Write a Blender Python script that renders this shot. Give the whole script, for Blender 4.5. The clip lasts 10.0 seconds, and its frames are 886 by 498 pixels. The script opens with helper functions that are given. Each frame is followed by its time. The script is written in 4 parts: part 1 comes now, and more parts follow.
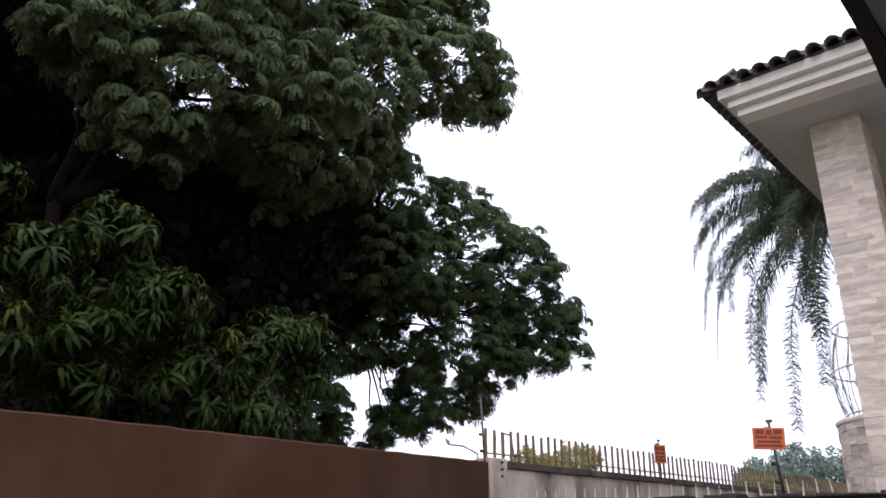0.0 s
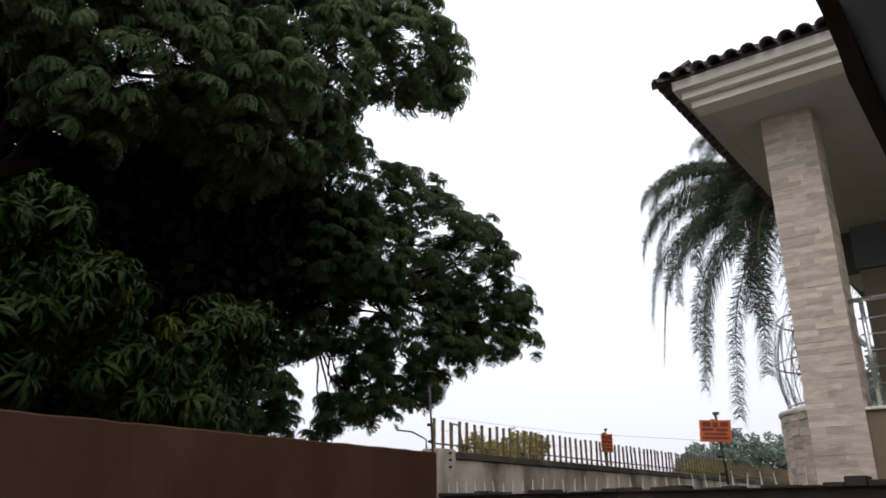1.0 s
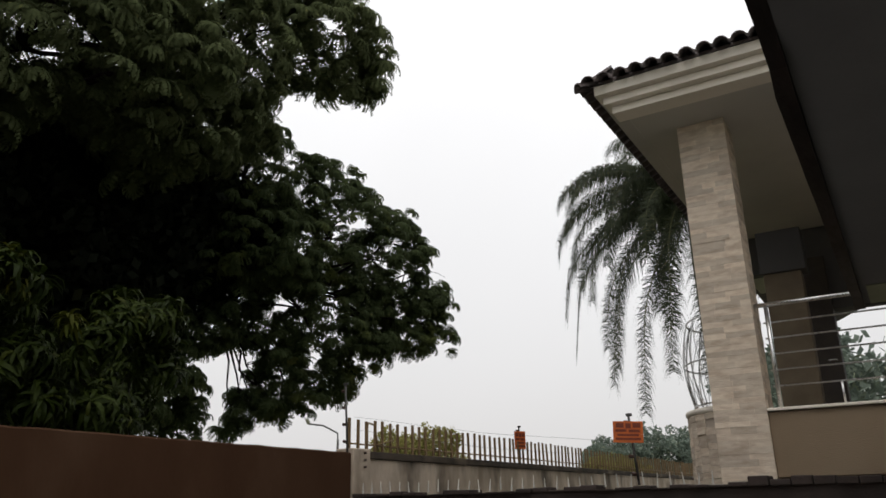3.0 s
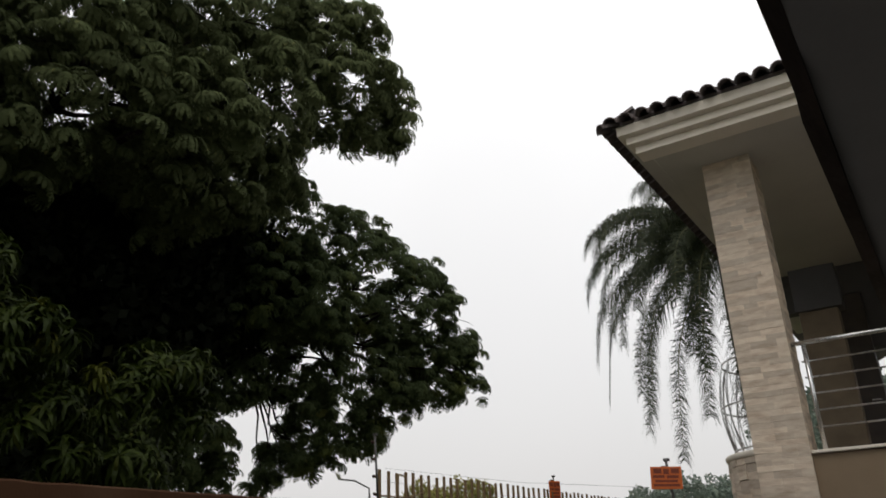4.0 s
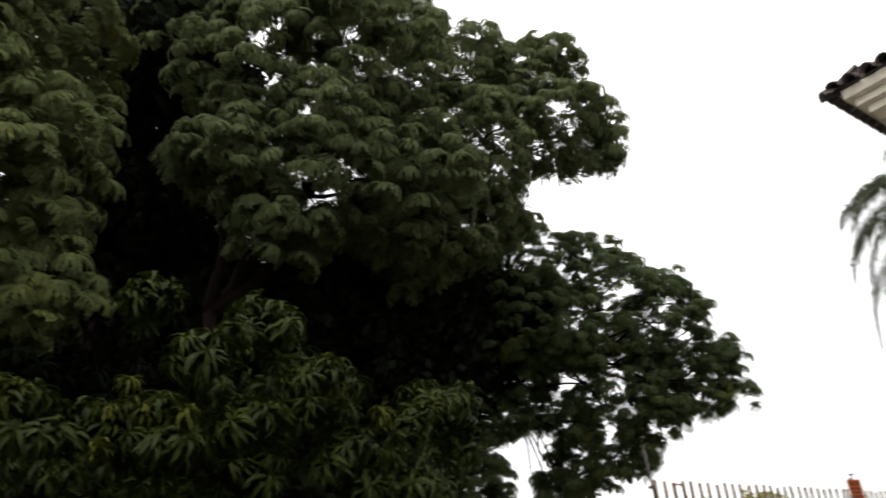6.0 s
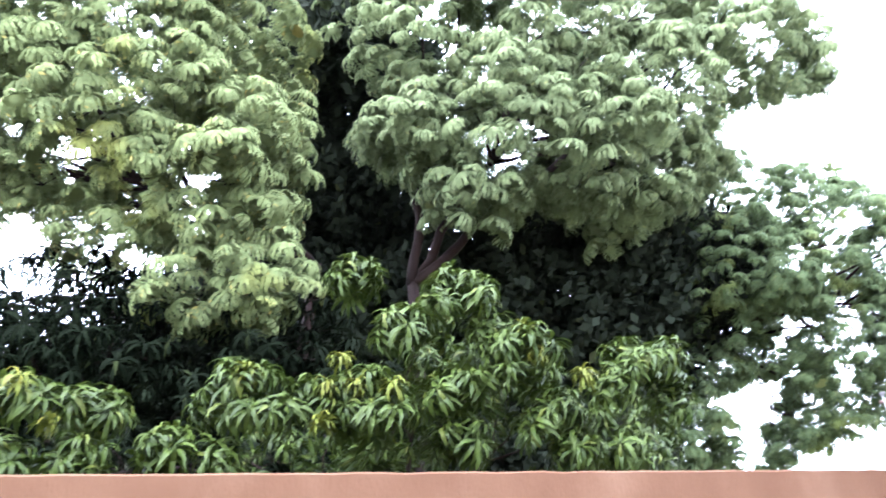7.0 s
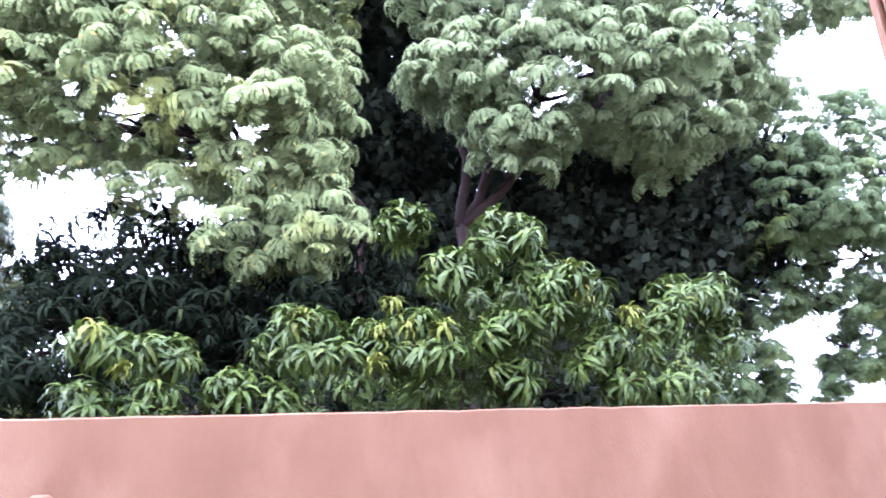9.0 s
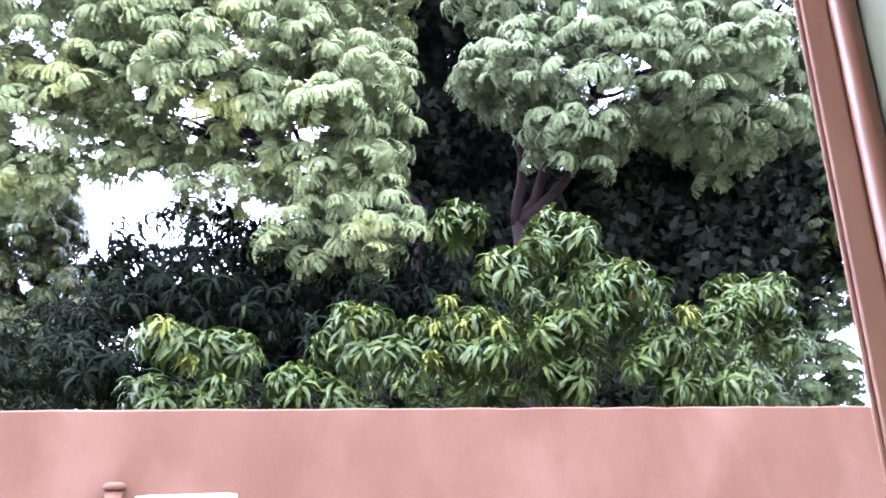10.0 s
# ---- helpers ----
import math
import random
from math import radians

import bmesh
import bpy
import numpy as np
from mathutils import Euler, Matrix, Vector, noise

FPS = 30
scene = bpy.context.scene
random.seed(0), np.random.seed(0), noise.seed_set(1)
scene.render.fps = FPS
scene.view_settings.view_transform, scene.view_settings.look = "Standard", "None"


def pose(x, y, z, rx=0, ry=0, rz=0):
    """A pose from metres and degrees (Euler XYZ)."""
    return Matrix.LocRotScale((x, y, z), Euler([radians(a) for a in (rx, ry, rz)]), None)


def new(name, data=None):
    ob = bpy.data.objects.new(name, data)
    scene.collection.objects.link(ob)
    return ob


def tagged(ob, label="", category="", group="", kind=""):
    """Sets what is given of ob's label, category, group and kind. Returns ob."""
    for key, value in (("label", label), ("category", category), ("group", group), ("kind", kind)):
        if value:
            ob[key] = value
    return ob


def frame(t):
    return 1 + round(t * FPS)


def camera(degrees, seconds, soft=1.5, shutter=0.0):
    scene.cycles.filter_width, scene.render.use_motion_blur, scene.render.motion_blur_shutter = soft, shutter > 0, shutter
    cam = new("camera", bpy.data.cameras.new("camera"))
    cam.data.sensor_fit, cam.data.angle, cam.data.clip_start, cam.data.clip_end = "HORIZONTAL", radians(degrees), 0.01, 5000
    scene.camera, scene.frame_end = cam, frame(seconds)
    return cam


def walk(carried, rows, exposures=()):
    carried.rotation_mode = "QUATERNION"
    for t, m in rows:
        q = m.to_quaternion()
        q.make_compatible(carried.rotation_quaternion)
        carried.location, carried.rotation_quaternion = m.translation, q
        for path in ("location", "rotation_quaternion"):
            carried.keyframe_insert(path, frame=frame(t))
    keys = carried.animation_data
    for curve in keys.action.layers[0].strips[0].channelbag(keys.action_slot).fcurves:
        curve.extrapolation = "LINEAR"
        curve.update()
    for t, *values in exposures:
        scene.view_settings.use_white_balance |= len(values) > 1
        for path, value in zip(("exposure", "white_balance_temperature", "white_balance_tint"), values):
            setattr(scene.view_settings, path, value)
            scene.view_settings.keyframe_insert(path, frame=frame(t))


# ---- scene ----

# ---- camera and walk ----
cam = camera(60.0, 10.0, soft=1.6, shutter=0.4)
PATH = [
    (0, pose(-0.028, -0.149, 1.624, 110.15, 0.09, 41.05)),
    (0.5, pose(-0.068, -0.086, 1.665, 109.56, 0.40, 39.56)),
    (1, pose(-0.108, -0.037, 1.696, 109.06, 0.41, 37.36)),
    (1.5, pose(-0.129, -0.068, 1.718, 108.76, 0.48, 34.66)),
    (2, pose(-0.136, -0.048, 1.767, 108.37, 0.71, 32.16)),
    (2.2, pose(-0.142, -0.043, 1.769, 108.42, 0.71, 31.19)),
    (3.3, pose(-0.195, 0.004, 1.779, 108.45, 1.21, 31.04)),
    (3.5, pose(-0.192, 0.006, 1.766, 109.25, 1.43, 31.64)),
    (4, pose(-0.209, 0.047, 1.749, 112.25, 1.94, 33.41)),
    (4.5, pose(-0.167, 0.002, 1.695, 114.10, 2.55, 35.95)),
    (5, pose(-0.102, -0.057, 1.644, 114.85, 3.30, 39.80)),
    (5.5, pose(-0.001, -0.173, 1.630, 114.77, 4.12, 45.47)),
    (6, pose(-0.010, -0.122, 1.549, 115.73, 4.42, 53.69)),
    (6.2, pose(-0.031, -0.083, 1.576, 116.00, 4.33, 57.20)),
    (7.3, pose(0.069, 0.002, 1.600, 112.41, 3.19, 72.01)),
    (7.5, pose(0.085, 0.001, 1.600, 111.34, 3.64, 72.18)),
    (8, pose(0.098, 0.003, 1.602, 109.69, 4.31, 70.95)),
    (8.5, pose(0.131, 0.001, 1.601, 109.16, 4.48, 69.83)),
    (9, pose(0.167, -0.005, 1.602, 109.31, 3.60, 73.95)),
    (9.5, pose(0.204, 0.001, 1.603, 109.32, 2.57, 75.81)),
    (10, pose(0.260, -0.002, 1.597, 109.23, 2.16, 78.03)),
]
EXPOSURES = [
    (0.0, 1.15, 5650, 21), (0.6, 0.6, 5850, 17), (1.1, 0.35, 6050, 14), (1.8, 0.1, 6350, 11), (5.6, 0.0, 6500, 10),
    (6.0, 0.95, 6500, 10), (6.2, 1.7, 6500, 10), (7.3, 5.27, 4930, 21), (8.5, 5.12, 4930, 28), (10.0, 5.05, 4930, 34),
]
walk(cam, PATH, EXPOSURES)

# ---- world and light: a white overcast sky ----
world = bpy.data.worlds.new("overcast_sky")
scene.world = world
world.use_nodes = True
wn, wl = world.node_tree.nodes, world.node_tree.links
wn.clear()
w_out = wn.new("ShaderNodeOutputWorld")
w_bg = wn.new("ShaderNodeBackground")
w_sky = wn.new("ShaderNodeTexSky")
w_sky.sky_type, w_sky.sun_disc = "NISHITA", False
w_sky.sun_elevation, w_sky.sun_rotation = radians(65), radians(160)
w_sky.dust_density, w_sky.air_density = 6.0, 1.5
w_co = wn.new("ShaderNodeTexCoord")
w_sep = wn.new("ShaderNodeSeparateXYZ")
w_ramp = wn.new("ShaderNodeValToRGB")
w_ramp.color_ramp.elements[0].position, w_ramp.color_ramp.elements[0].color = 0.0, (0.735, 0.72, 0.715, 1)
w_ramp.color_ramp.elements[1].position, w_ramp.color_ramp.elements[1].color = 0.6, (1.15, 1.14, 1.13, 1)
w_cloud = wn.new("ShaderNodeTexNoise")
w_cloud.inputs["Scale"].default_value, w_cloud.inputs["Detail"].default_value = 2.2, 4.0
w_cr = wn.new("ShaderNodeMapRange")
w_cr.inputs["To Min"].default_value, w_cr.inputs["To Max"].default_value = 0.94, 1.06
w_mul = wn.new("ShaderNodeMix")
w_mul.data_type, w_mul.blend_type = "RGBA", "MULTIPLY"
w_mul.inputs["Factor"].default_value = 1.0
w_scale = wn.new("ShaderNodeVectorMath")
w_scale.operation = "SCALE"
w_scale.inputs["Scale"].default_value = 0.012
w_add = wn.new("ShaderNodeVectorMath")
w_add.operation = "ADD"
wl.new(w_co.outputs["Generated"], w_sep.inputs[0])
wl.new(w_sep.outputs["Z"], w_ramp.inputs[0])
wl.new(w_co.outputs["Generated"], w_cloud.inputs["Vector"])
wl.new(w_cloud.outputs["Fac"], w_cr.inputs["Value"])
wl.new(w_ramp.outputs["Color"], w_mul.inputs["A"])
wl.new(w_cr.outputs["Result"], w_mul.inputs["B"])
wl.new(w_sky.outputs["Color"], w_scale.inputs[0])
wl.new(w_mul.outputs["Result"], w_add.inputs[0])
wl.new(w_scale.outputs[0], w_add.inputs[1])
wl.new(w_add.outputs[0], w_bg.inputs["Color"])
w_bg.inputs["Strength"].default_value = 0.9
wl.new(w_bg.outputs[0], w_out.inputs[0])

sun_data = bpy.data.lights.new("sun", "SUN")
sun_data.energy, sun_data.angle, sun_data.color = 0.55, radians(40), (1.0, 0.97, 0.92)
sun = new("sun", sun_data)
sun.matrix_world = pose(0, 0, 30, 25, 0, 20)


# ---- materials ----
def surface(name, c1, c2, scale=6.0, rough=0.8, bump=0.2, fine=60.0, metal=0.0, c3=None, stretch=(1, 1, 1), per_object=0.0):
    """A weathered surface: two colours mixed by broad noise, fine grain in relief and roughness, stains in c3."""
    m = bpy.data.materials.new(name)
    m.use_nodes = True
    n, l = m.node_tree.nodes, m.node_tree.links
    b = n["Principled BSDF"]
    co, mp = n.new("ShaderNodeTexCoord"), n.new("ShaderNodeMapping")
    mp.inputs["Scale"].default_value = stretch
    l.new(co.outputs["Object"], mp.inputs[0])
    geo = n.new("ShaderNodeNewGeometry")
    if per_object:
        l.new(geo.outputs["Position"], mp.inputs[0])
    broad, grain = n.new("ShaderNodeTexNoise"), n.new("ShaderNodeTexNoise")
    broad.inputs["Scale"].default_value, broad.inputs["Detail"].default_value = scale, 6.0
    grain.inputs["Scale"].default_value, grain.inputs["Detail"].default_value = fine, 4.0
    l.new(mp.outputs[0], broad.inputs["Vector"])
    l.new(mp.outputs[0], grain.inputs["Vector"])
    ramp = n.new("ShaderNodeValToRGB")
    ramp.color_ramp.elements[0].position, ramp.color_ramp.elements[1].position = 0.35, 0.65
    ramp.color_ramp.elements[0].color, ramp.color_ramp.elements[1].color = (*c1, 1), (*c2, 1)
    l.new(broad.outputs["Fac"], ramp.inputs[0])
    colour = ramp.outputs["Color"]
    if c3:
        stain = n.new("ShaderNodeTexNoise")
        stain.inputs["Scale"].default_value, stain.inputs["Detail"].default_value = scale * 0.6, 8.0
        sr = n.new("ShaderNodeValToRGB")
        sr.color_ramp.elements[0].position, sr.color_ramp.elements[1].position = 0.52, 0.7
        mix = n.new("ShaderNodeMix")
        mix.data_type = "RGBA"
        l.new(mp.outputs[0], stain.inputs["Vector"])
        l.new(stain.outputs["Fac"], sr.inputs[0])
        l.new(sr.outputs["Color"], mix.inputs["Factor"])
        l.new(colour, mix.inputs["A"])
        mix.inputs["B"].default_value = (*c3, 1)
        colour = mix.outputs["Result"]
    if per_object:
        info, hsv, rng = n.new("ShaderNodeObjectInfo"), n.new("ShaderNodeHueSaturation"), n.new("ShaderNodeMapRange")
        rng.inputs["To Min"].default_value, rng.inputs["To Max"].default_value = 1 - per_object, 1 + per_object
        l.new(info.outputs["Random"], rng.inputs["Value"])
        l.new(rng.outputs["Result"], hsv.inputs["Value"])
        l.new(colour, hsv.inputs["Color"])
        colour = hsv.outputs["Color"]
    l.new(colour, b.inputs["Base Color"])
    rr = n.new("ShaderNodeMapRange")
    rr.inputs["To Min"].default_value, rr.inputs["To Max"].default_value = max(rough - 0.12, 0.05), min(rough + 0.12, 1)
    l.new(grain.outputs["Fac"], rr.inputs["Value"])
    l.new(rr.outputs["Result"], b.inputs["Roughness"])
    b.inputs["Metallic"].default_value = metal
    bp = n.new("ShaderNodeBump")
    bp.inputs["Strength"].default_value, bp.inputs["Distance"].default_value = bump, 0.01
    l.new(grain.outputs["Fac"], bp.inputs["Height"])
    l.new(bp.outputs[0], b.inputs["Normal"])
    return m


def foliage(name, c1, c2, c3, share=0.85, rough=0.45, glow=0.25, vary=0.15, gloss=0.15, patch=None):
    """Leaves: each leaf takes its own shade between c1 and c2, and a few take c3; some light passes through."""
    m = bpy.data.materials.new(name)
    m.use_nodes = True
    n, l = m.node_tree.nodes, m.node_tree.links
    b, out = n["Principled BSDF"], n["Material Output"]
    geo, ramp = n.new("ShaderNodeNewGeometry"), n.new("ShaderNodeValToRGB")
    e = ramp.color_ramp.elements
    e[0].position, e[0].color = 0.0, (*c1, 1)
    e[1].position, e[1].color = share, (*c2, 1)
    last = e.new(1.0)
    last.color = (*c3, 1)
    l.new(geo.outputs["Random Per Island"], ramp.inputs[0])
    tint, hsv, rng = n.new("ShaderNodeTexNoise"), n.new("ShaderNodeHueSaturation"), n.new("ShaderNodeMapRange")
    tint.inputs["Scale"].default_value = 2.2
    rng.inputs["To Min"].default_value, rng.inputs["To Max"].default_value = 0.6, 1.4
    l.new(geo.outputs["Position"], tint.inputs["Vector"])
    l.new(tint.outputs["Fac"], rng.inputs["Value"])
    l.new(rng.outputs["Result"], hsv.inputs["Value"])
    colour = ramp.outputs["Color"]
    if patch:
        spot, sr, mix = n.new("ShaderNodeTexNoise"), n.new("ShaderNodeMapRange"), n.new("ShaderNodeMix")
        spot.inputs["Scale"].default_value, spot.inputs["Detail"].default_value = 0.9, 3.0
        sr.inputs["From Min"].default_value, sr.inputs["From Max"].default_value = 0.58, 0.68
        mix.data_type = "RGBA"
        l.new(geo.outputs["Position"], spot.inputs["Vector"])
        l.new(spot.outputs["Fac"], sr.inputs["Value"])
        l.new(sr.outputs["Result"], mix.inputs["Factor"])
        l.new(colour, mix.inputs["A"])
        mix.inputs["B"].default_value = (*patch, 1)
        colour = mix.outputs["Result"]
    l.new(colour, hsv.inputs["Color"])
    grain, gr, fine = n.new("ShaderNodeTexNoise"), n.new("ShaderNodeMapRange"), n.new("ShaderNodeHueSaturation")
    grain.inputs["Scale"].default_value, grain.inputs["Detail"].default_value = 26.0, 3.0
    gr.inputs["From Min"].default_value, gr.inputs["From Max"].default_value = 0.3, 0.7
    gr.inputs["To Min"].default_value, gr.inputs["To Max"].default_value = 1 - vary, 1 + vary
    l.new(geo.outputs["Position"], grain.inputs["Vector"])
    l.new(grain.outputs["Fac"], gr.inputs["Value"])
    l.new(gr.outputs["Result"], fine.inputs["Value"])
    l.new(hsv.outputs["Color"], fine.inputs["Color"])
    hsv = fine
    bump = n.new("ShaderNodeBump")
    bump.inputs["Strength"].default_value, bump.inputs["Distance"].default_value = 0.9 * vary, 0.03
    l.new(grain.outputs["Fac"], bump.inputs["Height"])
    l.new(bump.outputs[0], b.inputs["Normal"])
    l.new(hsv.outputs["Color"], b.inputs["Base Color"])
    b.inputs["Roughness"].default_value = rough
    b.inputs["Specular IOR Level"].default_value = gloss
    tr, mix = n.new("ShaderNodeBsdfTranslucent"), n.new("ShaderNodeMixShader")
    l.new(hsv.outputs["Color"], tr.inputs["Color"])
    mix.inputs[0].default_value = glow
    l.new(b.outputs[0], mix.inputs[1])
    l.new(tr.outputs[0], mix.inputs[2])
    l.new(mix.outputs[0], out.inputs["Surface"])
    return m


M_GROUND = surface("bare_earth_and_grass", (0.10, 0.09, 0.05), (0.07, 0.09, 0.03), 0.6, 0.95, 0.5, 20)
M_PAVING = surface("yard_concrete", (0.22, 0.21, 0.19), (0.30, 0.28, 0.25), 1.5, 0.85, 0.3, 50)
M_ORANGE = surface("terracotta_paint", (0.056, 0.0270, 0.0140), (0.066, 0.0335, 0.0180), 2.4, 0.85, 0.25, 45, c3=(0.079, 0.0435, 0.0250), stretch=(1, 1, 0.6))
M_ORANGE.node_tree.nodes["Principled BSDF"].inputs["Specular IOR Level"].default_value = 0.1
M_WHITEWALL = surface("stained_whitewash", (0.60, 0.50, 0.40), (0.30, 0.24, 0.18), 3.2, 0.9, 0.5, 40, c3=(0.045, 0.034, 0.028), stretch=(1, 1, 0.45))
M_MOULD = surface("mouldy_coping", (0.035, 0.026, 0.020), (0.085, 0.065, 0.048), 3.0, 0.95, 0.5, 40, c3=(0.20, 0.155, 0.11))
M_BROWNCAP = surface("dark_brown_render", (0.026, 0.018, 0.015), (0.045, 0.030, 0.025), 3.0, 0.85, 0.4, 50)
# dark grey that carries the shade at the back of the balcony in its colour
M_SHADEGREY = surface("balcony_shade_grey", (0.075, 0.073, 0.076), (0.10, 0.096, 0.098), 2.0, 0.85, 0.2, 50)
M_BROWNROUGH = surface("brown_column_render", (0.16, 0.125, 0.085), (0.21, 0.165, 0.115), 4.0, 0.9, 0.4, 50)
M_STONE = surface("split_face_stone", (0.6138, 0.5022, 0.3906), (0.7254, 0.6231, 0.5022), 9.0, 0.85, 0.5, 70, c3=(0.5208, 0.4092, 0.3069), stretch=(1, 1, 3), per_object=0.2)
M_MORTAR = surface("stone_backing", (0.352, 0.288, 0.224), (0.448, 0.368, 0.288), 12, 0.95, 0.4, 60)
M_BEIGE = surface("beige_texture_paint", (0.225, 0.163, 0.103), (0.255, 0.188, 0.122), 2.0, 0.9, 0.35, 90)
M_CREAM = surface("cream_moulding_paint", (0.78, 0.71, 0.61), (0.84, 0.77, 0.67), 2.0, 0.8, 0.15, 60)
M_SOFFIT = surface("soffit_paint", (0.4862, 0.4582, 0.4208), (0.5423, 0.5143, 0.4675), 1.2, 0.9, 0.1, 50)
M_TILE = surface("dark_roof_tile", (0.06, 0.05, 0.05), (0.11, 0.085, 0.08), 7.0, 0.75, 0.4, 60, per_object=0.25)
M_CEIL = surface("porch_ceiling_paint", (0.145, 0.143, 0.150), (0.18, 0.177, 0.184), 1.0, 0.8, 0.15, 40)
M_FASCIA = surface("wet_dark_timber", (0.010, 0.007, 0.006), (0.022, 0.014, 0.012), 8.0, 0.5, 0.5, 40, stretch=(1, 0.2, 1))
M_FASCIA.node_tree.nodes["Principled BSDF"].inputs["Specular IOR Level"].default_value = 0.15
M_STEEL = surface("brushed_steel", (0.62, 0.62, 0.62), (0.7, 0.7, 0.7), 5.0, 0.28, 0.05, 120, metal=1.0)
M_IRON = surface("rusty_picket_iron", (0.15, 0.095, 0.045), (0.24, 0.16, 0.08), 4.0, 0.8, 0.4, 60, c3=(0.32, 0.25, 0.15))
M_WHITEIRON = surface("white_spike_paint", (0.62, 0.60, 0.56), (0.5, 0.47, 0.42), 8.0, 0.7, 0.3, 60)
M_DARKMETAL = surface("dark_pole_metal", (0.05, 0.05, 0.045), (0.09, 0.085, 0.08), 9.0, 0.6, 0.2, 60, metal=0.4)
M_ORANGE_SIGN = surface("orange_sign_face", (0.50, 0.10, 0.012), (0.58, 0.13, 0.018), 8.0, 0.5, 0.05, 60)
M_PRINT = surface("faded_sign_print", (0.15, 0.028, 0.010), (0.20, 0.036, 0.012), 9.0, 0.6, 0.05, 60)
M_SIGN_INK = surface("black_sign_ink", (0.03, 0.015, 0.01), (0.05, 0.02, 0.01), 9.0, 0.6, 0.05, 60)
M_POST = surface("brown_frame_paint", (0.112, 0.0525, 0.0245), (0.130, 0.0625, 0.0300), 5.0, 0.4, 0.1, 60, stretch=(1, 1, 0.3))
M_POST.node_tree.nodes["Principled BSDF"].inputs["Specular IOR Level"].default_value = 0.25
M_PALE = surface("pale_green_render", (0.2774, 0.296, 0.1968), (0.3101, 0.328, 0.2198), 2.0, 0.8, 0.2, 50)
M_DOOR = surface("dark_door_wood", (0.03, 0.02, 0.015), (0.05, 0.035, 0.025), 5.0, 0.5, 0.3, 40)
M_BARK = surface("bark", (0.0085, 0.0044, 0.0038), (0.0140, 0.0074, 0.0060), 5.0, 0.95, 1.0, 30, stretch=(1, 1, 0.3))
M_BARK.node_tree.nodes["Principled BSDF"].inputs["Specular IOR Level"].default_value = 0.15
M_PALMBARK = surface("palm_bark", (0.14, 0.12, 0.10), (0.20, 0.18, 0.15), 5.0, 0.95, 0.8, 30)
M_LEAF = foliage("broad_tree_leaf", (0.083, 0.102, 0.045), (0.117, 0.138, 0.063), (0.18, 0.185, 0.07), 0.98, 0.7, vary=0.06, glow=0.35, gloss=0.05)
M_LEAFR = foliage("deep_green_leaf", (0.047, 0.065, 0.027), (0.073, 0.094, 0.040), (0.115, 0.125, 0.042), 0.96, 0.7, glow=0.3, vary=0.06, gloss=0.06, patch=(0.095, 0.113, 0.034))
M_LEAFY = foliage("light_tree_leaf", (0.086, 0.105, 0.041), (0.117, 0.136, 0.055), (0.24, 0.20, 0.06), 0.97, 0.7, vary=0.06, glow=0.35, gloss=0.05, patch=(0.15, 0.158, 0.045))
# near-black mango leaf: the deep shade behind the wall is put into its colour
M_LEAFD = foliage("mango_leaf_shaded", (0.002731, 0.004097, 0.001821), (0.005462, 0.007734, 0.003641), (0.01365, 0.0173, 0.005918), 0.97, 0.85, vary=0.2, gloss=0.03)
# shade under the taller crowns is painted into these dark leaf colours
M_LEAFI = foliage("inner_leaf_shaded", (0.0095, 0.0118, 0.0078), (0.0175, 0.0208, 0.0135), (0.032, 0.035, 0.015), 0.97, 0.9, vary=0.1, gloss=0.02)
M_MANGO = foliage("mango_leaf", (0.0132, 0.0215, 0.0032), (0.028, 0.040, 0.0058), (0.054, 0.057, 0.008), 0.95, 0.5, 0.2, gloss=0.09)
M_YOUNG = foliage("young_mango_leaf", (0.042, 0.052, 0.007), (0.062, 0.068, 0.010), (0.075, 0.068, 0.010), 0.9, 0.5, gloss=0.06)
M_AUTUMN = foliage("turning_leaf", (0.03421, 0.05376, 0.01955), (0.07331, 0.08309, 0.02933), (0.1662, 0.1075, 0.01955), 0.85)
M_PALM = foliage("palm_leaflet", (0.02625, 0.036, 0.01875), (0.0525, 0.06375, 0.0315), (0.09, 0.09, 0.0375), 0.9, 0.5, 0.3)
# paler, greyer leaf: distance haze is mixed into the colour itself
M_FAR = foliage("haze_painted_leaf", (0.145, 0.185, 0.150), (0.20, 0.24, 0.195), (0.25, 0.28, 0.19), 0.9, 0.8)
M_FARY = foliage("yellow_bush_leaf", (0.204, 0.204, 0.068), (0.3128, 0.2856, 0.0952), (0.3944, 0.3536, 0.1088), 0.9, 0.8)


# ---- building blocks ----
def part(name, bm, material, parent=None, label=""):
    """Links a bmesh as one mesh object under a thing or a part."""
    me = bpy.data.meshes.new(name)
    bm.to_mesh(me)
    bm.free()
    me.materials.append(material)
    ob = new(name, me)
    if parent:
        ob.parent = parent
    return tagged(ob, label)


def grown(name, verts, faces, material, parent=None, label="", smooth=False):
    """Links a mesh made from arrays."""
    me = bpy.data.meshes.new(name)
    faces = faces if isinstance(faces, list) else [f[:3] if f[2] == f[-1] else f for f in faces.tolist()]
    me.from_pydata([tuple(v) for v in verts] if not isinstance(verts, np.ndarray) else verts.tolist(), [], faces)
    if smooth:
        me.polygons.foreach_set("use_smooth", [True] * len(me.polygons))
    me.materials.append(material)
    ob = new(name, me)
    if parent:
        ob.parent = parent
    return tagged(ob, label)


def thing(name, x, y, z, label, category, group="", kind=""):
    ob = new(name)
    ob.location = (x, y, z)
    return tagged(ob, label, category, group, kind)


